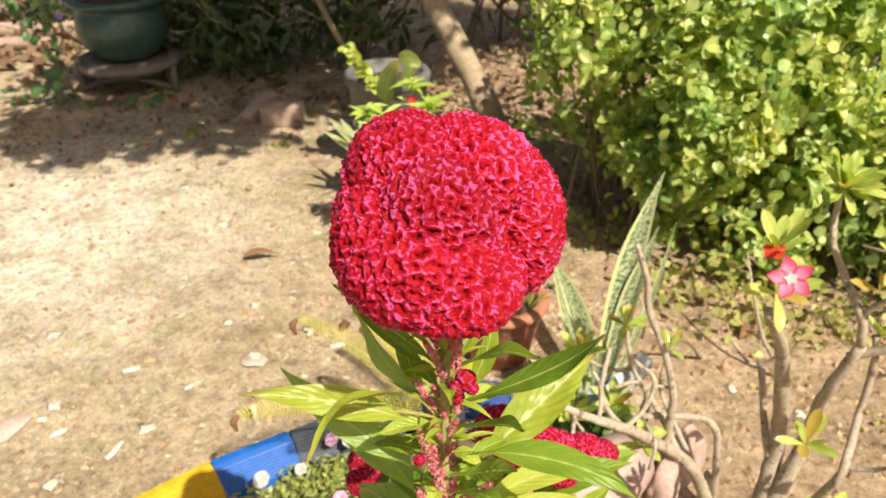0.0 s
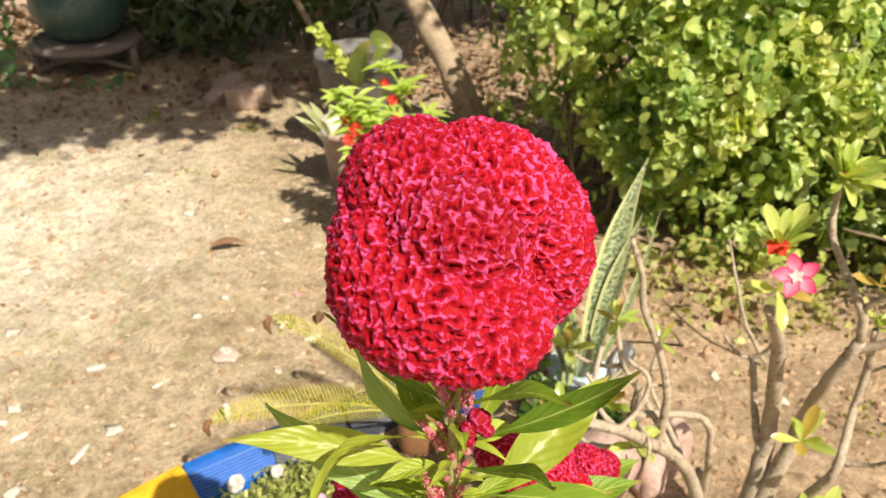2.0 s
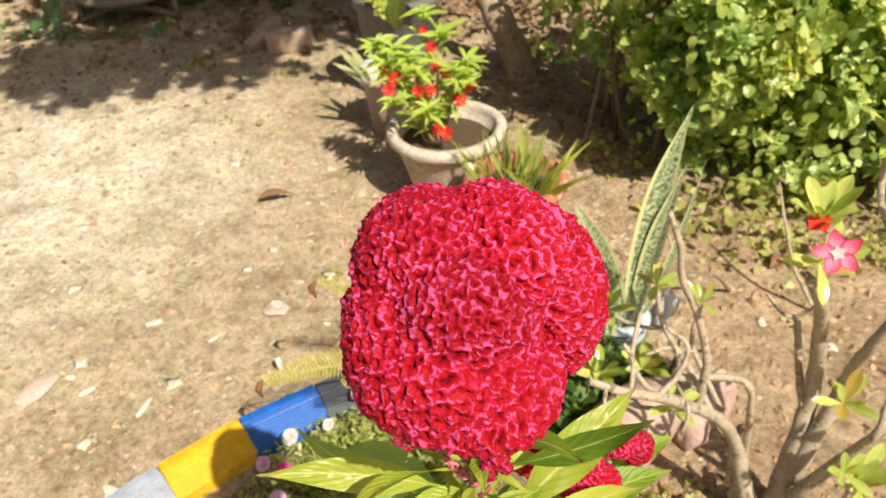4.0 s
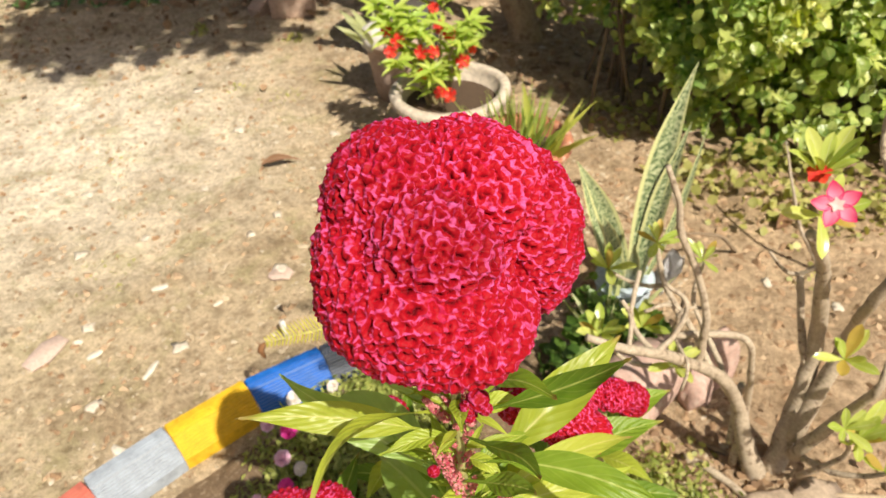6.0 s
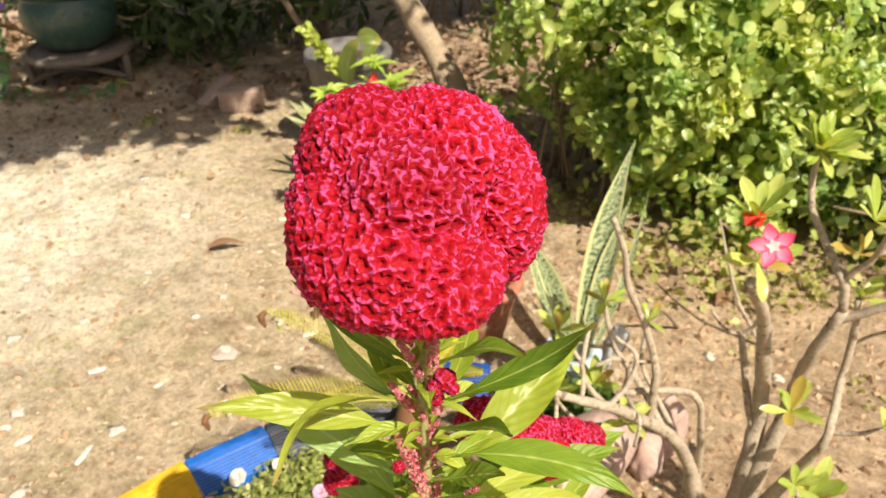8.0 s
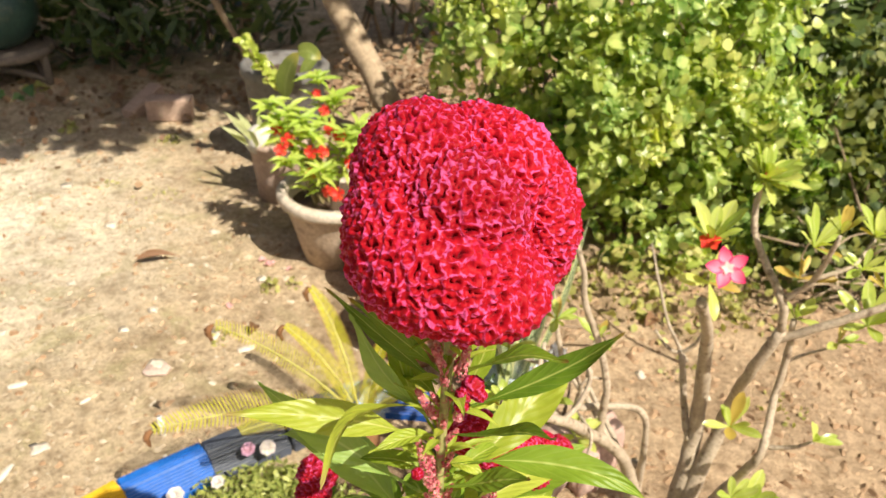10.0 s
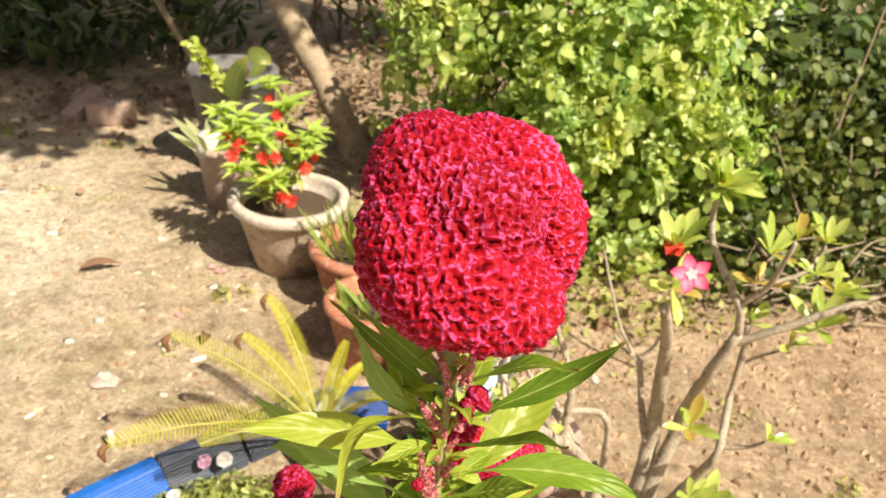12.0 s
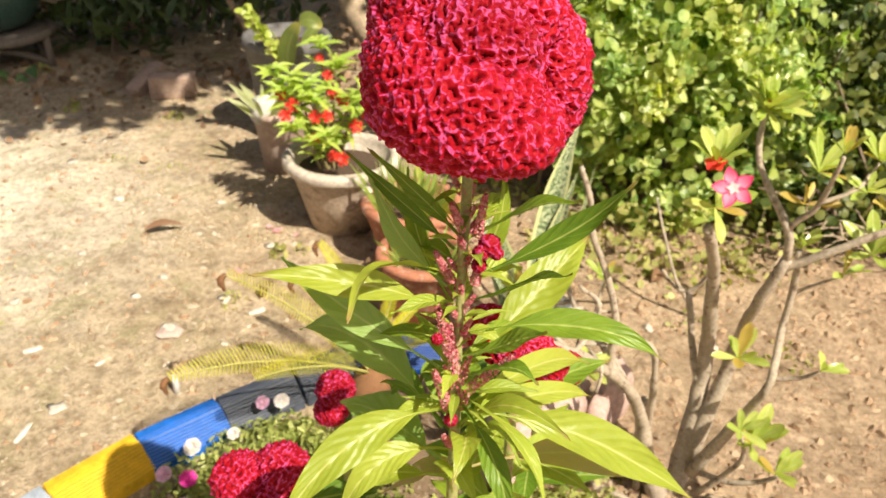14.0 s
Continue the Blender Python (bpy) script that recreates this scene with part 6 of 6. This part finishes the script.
def weed_patch(at, r, h, count, size, label, seed, material=None, outline=LEAF):
    t = thing("weed", at, label, "weed", "weeds on the soil")
    rs = np.random.RandomState(seed)
    a, q = rs.uniform(0, 6.28, count), r * rs.uniform(0, 1, count) ** .6
    p = np.stack([q * np.cos(a), q * np.sin(a), h * rs.uniform(0.05, 1, count) * (1.1 - q / r)], 1)
    for k in range(7 if h > .08 else 0):
        e = p[k * 4]
        b = Vector((e[0] * .4, e[1] * .4, -.005))
        part("stem", tube(smooth_path([b, (b + Vector(e)) / 2 + Vector(rs.normal(0, .02, 3)), e], 3), lerp_list([.003, .002, .001], 7), 5), BALSAM_STEM, t)
    leaf_cloud("foliage", p, rs.normal(0, .5, (count, 3)) + [0, -.2, 1], rs.uniform(size * .35, size * 1.0, count), material or WEED, t, outline, 1.0, seed=seed)


for k, (x, y, r, h, c, s) in enumerate(((.86, 2.10, .20, .28, 130, .038), (1.06, 2.06, .20, .26, 130, .038), (1.2, 1.96, .12, .14, 45, .030), (1.0, 1.88, .12, .10, 30, .026), (1.32, 2.06, .18, .20, 80, .032), (.92, 1.72, .06, .03, 14, .02), (.70, 2.25, .16, .10, 80, .04), (.55, 2.6, .16, .10, 70, .04),
                                        (-.27, 2.22, .04, .05, 22, .03), (-.40, 1.97, .05, .03, 30, .016), (-.20, 2.24, .03, .04, 16, .02), (1.30, 1.20, .07, .03, 36, .02), (.46, 1.15, .07, .06, 40, .025), (-.78, 3.45, .05, .04, 20, .03), (-1.25, 3.6, .06, .05, 24, .035),
                                        (.36, 1.10, .08, .05, 50, .022), (.50, 1.02, .06, .03, 30, .018), (1.15, 1.55, .07, .03, 30, .02), (-.95, 3.0, .05, .03, 24, .02), (-1.55, 4.1, .08, .06, 30, .04), (-1.1, 1.85, .12, .012, 60, .012), (-1.3, 2.5, .14, .012, 70, .012), (-.75, 2.9, .1, .012, 50, .012))):
    weed_patch((x, y, 0), r, h, c, s, "low straggling weed with small yellow-green leaves", 300 + k)


# ---- dead leaves under the shrubs ----
def litter(at, spread, count, label, seed, size=.05, height=.03):
    rs = np.random.RandomState(seed)
    p = np.stack([at[0] + rs.normal(0, spread[0], count), at[1] + rs.normal(0, spread[1], count), rs.uniform(0.008, height, count)], 1)
    ob = leaf_cloud("leaf_litter", p, rs.normal(0, .35, (count, 3)) + [0, 0, 1], rs.uniform(size * .6, size * 1.3, count), LITTER, None, seed=seed)
    tagged(ob, label, "dead leaves", kind="stuff")


litter((-2.9, 5.2), (.5, .5), 700, "brown fallen leaves on sunlit soil", 81, .07, .06)
litter((.35, 4.0), (.30, .28), 620, "heap of brown dead leaves behind the tree", 82, .034, .22)
litter((-.8, 4.1), (.9, .2), 300, "dead leaves under the dark shrub", 83)
litter((-1.5, 3.65), (.6, .28), 220, "fallen leaf bits on shaded soil", 84, .028)
litter((.5, 2.9), (.3, .3), 160, "fallen leaf bits under the hedge", 85, .035)
litter((.47, 1.12), (.10, .08), 130, "small dry leaf bits under the desert rose", 86, .022, .02)
litter((.62, 1.0), (.12, .07), 90, "dry leaf bits round the desert rose foot", 87, .02, .015)
LOG = rough_mat("sunbleached_log", (0.36, 0.24, 0.18), (0.50, 0.37, 0.29), 12.0, 0.9, bump_d=0.006)
for k, (a, b, r) in enumerate((((-3.3, 5.0, .04), (-2.55, 5.1, .045), .04), ((-3.4, 5.3, .05), (-2.6, 5.45, .05), .05))):
    p = smooth_path([a, (Vector(a) + Vector(b)) / 2 + Vector((0, .03, 0)), b], 4)
    lg = part("log", tube(p, lerp_list([r, r * 1.05, r * .9], len(p)), 10, rough=.3, seed=k), LOG)
    tagged(lg, "sun-bleached log lying among dead leaves", "log", "logs at the back")

# ---- climbing vine beside the green pot ----
IVY = leaf_mat("heart_leaf", (0.05, 0.13, 0.035), (0.13, 0.24, 0.07), vein=(0.16, 0.26, 0.10), rough=0.4, trans=0.25, island=False)


def build_vine():
    o = Vector((-2.1, 4.02, 0))
    t = thing("vine", o, "trailing vine with heart-shaped green leaves beside the pot", "vine")
    rs = np.random.RandomState(91)
    runs = [[(-.45, .02, .02), (-.2, .0, .05), (.02, .0, .10), (.05, .05, .30), (.02, .1, .55)], [(.0, 0, .03), (.3, -.02, .03), (.55, -.03, .04)], [(.05, .05, .2), (-.05, .02, .42), (-.12, .05, .6)]]
    for r in runs:
        p = smooth_path(r, 5)
        part("stem", tube(p, .004, 5), TWIG, t)
        for k, q in enumerate(p[::1] + p[::2]):
            e = Vector(rs.normal(0, .045, 3))
            s = rs.uniform(.05, .085)
            c = q + e * .5
            c.z = max(c.z, .02)
            part("leaf", blade(c, c + Vector((rs.uniform(-.5, .5) * s, -.3 * s, -.9 * s * rs.uniform(.2, 1))) + Vector((0, 0, .01)), s * .9, (0, -.01, .008), (rs.uniform(-.4, .4), -1, .6), "heart", .12, 7, .03), IVY, t)
    open_flower((.10, .05, .46), (0, -1, .2), .022, t, VIOLET, VIOLET)


VIOLET = leaf_mat("violet_petal", (0.20, 0.08, 0.55), (0.30, 0.14, 0.70), rough=0.5, trans=0.3, island=False)
build_vine()

# ---- clay pieces and stones by the desert rose ----
cp = thing("clay_jar", (.325, 1.265, .082), "pale pink clay jar lying on its side", "jar")
cp.rotation_euler = (radians(90), 0, radians(-47))
part("body", lathe([(.03, -.165), (.068, -.158), (.080, -.10), (.086, 0), (.081, .085), (.069, .135), (.073, .168), (.066, .175), (.058, .14), (.01, .125)], 40, .07), PINK_CLAY, cp)
for at, s, rz in (((.565, 1.375, .02), (.055, .03, .10), 20), ((.515, 1.33, .01), (.05, .035, .06), 60), ((.47, 1.43, .01), (.06, .05, .05), 0), ((.59, 1.03, .0), (.07, .045, .024), 10), ((.68, 1.035, .0), (.075, .05, .022), 30)):
    bm = bmesh.new()
    bmesh.ops.create_icosphere(bm, subdivisions=3, radius=1)
    for v in bm.verts:
        v.co *= 1 + 0.34 * noise.noise(v.co * 1.6 + Vector(at) * 9) + 0.12 * noise.noise(v.co * 4 + Vector(at) * 5)
        v.co = Vector((v.co.x * s[0], v.co.y * s[1], v.co.z * s[2]))
    r = part("rock", bm, CONCRETE if at[1] < 1.1 else PINK_CLAY)
    r.location, r.rotation_euler = Vector(at) + Vector((0, 0, s[2] * .5)), (0, 0, radians(rz))
    tagged(r, "uneven pale rock by the desert rose", "rock", "rocks by the desert rose")
RAG = rough_mat("white_rag", (0.60, 0.60, 0.62), (0.80, 0.80, 0.82), 30.0, 0.8, bump_d=0.001)
bm = bmesh.new()
g = [[bm.verts.new((.05 * (i / 9 - .5) + .006 * noise.noise((i * .5, j * .5, 2)), .02 * math.sin(i * .9 + j * .4) + .015 * noise.noise((i * .4, j * .3, 7)), .13 * j / 11)) for i in range(10)] for j in range(12)]
for a, b in zip(g, g[1:]):
    for i in range(9):
        bm.faces.new((a[i], a[i + 1], b[i + 1], b[i]))
bmesh.ops.solidify(bm, geom=bm.faces[:], thickness=.003)
rg = part("rag", bm, RAG)
rg.location, rg.rotation_euler = (.505, 1.70, 0), (radians(-6), radians(14), 0)
tagged(rg, "crumpled white rag propped beside the snake plant", "rag")

# ---- bare twigs under the hedge ----
for k, pts in enumerate((((.60, 1.95, .0), (.585, 1.9, .12), (.53, 1.92, .24)), ((.75, 1.85, .0), (.68, 1.8, .10), (.56, 1.75, .16)), ((.95, 1.75, .01), (.88, 1.8, .14), (.86, 1.95, .30)), ((.50, 1.52, 0), (.505, 1.5, .10), (.50, 1.48, .20)))):
    p = smooth_path(pts, 5, .003, k)
    tw = part("twig", tube(p, lerp_list([.006, .005, .003], len(p)), 6, rough=.2, seed=k), TWIG if k % 2 else ROSE_BARK)
    tagged(tw, "thin bare twig near the hedge foot", "twig", "bare twigs")
for k, (a, m, b, r) in enumerate((((.66, 1.065, .012), (.78, 1.05, .014), (.885, 1.052, .012), .008), ((.55, .985, .010), (.70, .965, .012), (.88, .985, .010), .007), ((.45, 1.16, .012), (.52, 1.10, .018), (.58, 1.02, .012), .010), ((.49, 1.20, .010), (.55, 1.15, .015), (.60, 1.08, .012), .006))):
    p = smooth_path([a, m, b], 5, .004, 40 + k)
    st = part("stick", tube(p, lerp_list([r, r * .9, r * .6], len(p)), 7, rough=.25, seed=k), (DRY_TWIG, DRY_TWIG, ROSE_BARK, TWIG)[k])
    tagged(st, "dry fallen stick lying by the desert rose", "stick", "fallen sticks")
sap = part("sapling", tube(smooth_path([(-.36, 3.55, 0), (-.43, 3.6, .32), (-.52, 3.62, .50), (-.66, 3.66, .80), (-.8, 3.7, 1.2)], 4), lerp_list([.018, .016, .015, .014, .012], 17), 8, rough=.2), TWIG)
tagged(sap, "thin leaning bare sapling stem", "tree")


# ---- low dark plants between the jar and the snake plant ----
DARK_HERB = leaf_mat("dark_herb_leaf", (0.05, 0.11, 0.02), (0.16, 0.26, 0.05), rough=0.4, trans=0.3)
for k, (x, y, r, h, c) in enumerate(((.27, 1.42, .11, .22, 170), (.36, 1.50, .09, .16, 110), (.22, 1.30, .08, .14, 90), (.44, 1.54, .07, .10, 60), (.31, 1.58, .08, .2, 90))):
    weed_patch((x, y, 0), r, h, c, .045, "low dark green leafy herb in the bed", 400 + k, DARK_HERB)
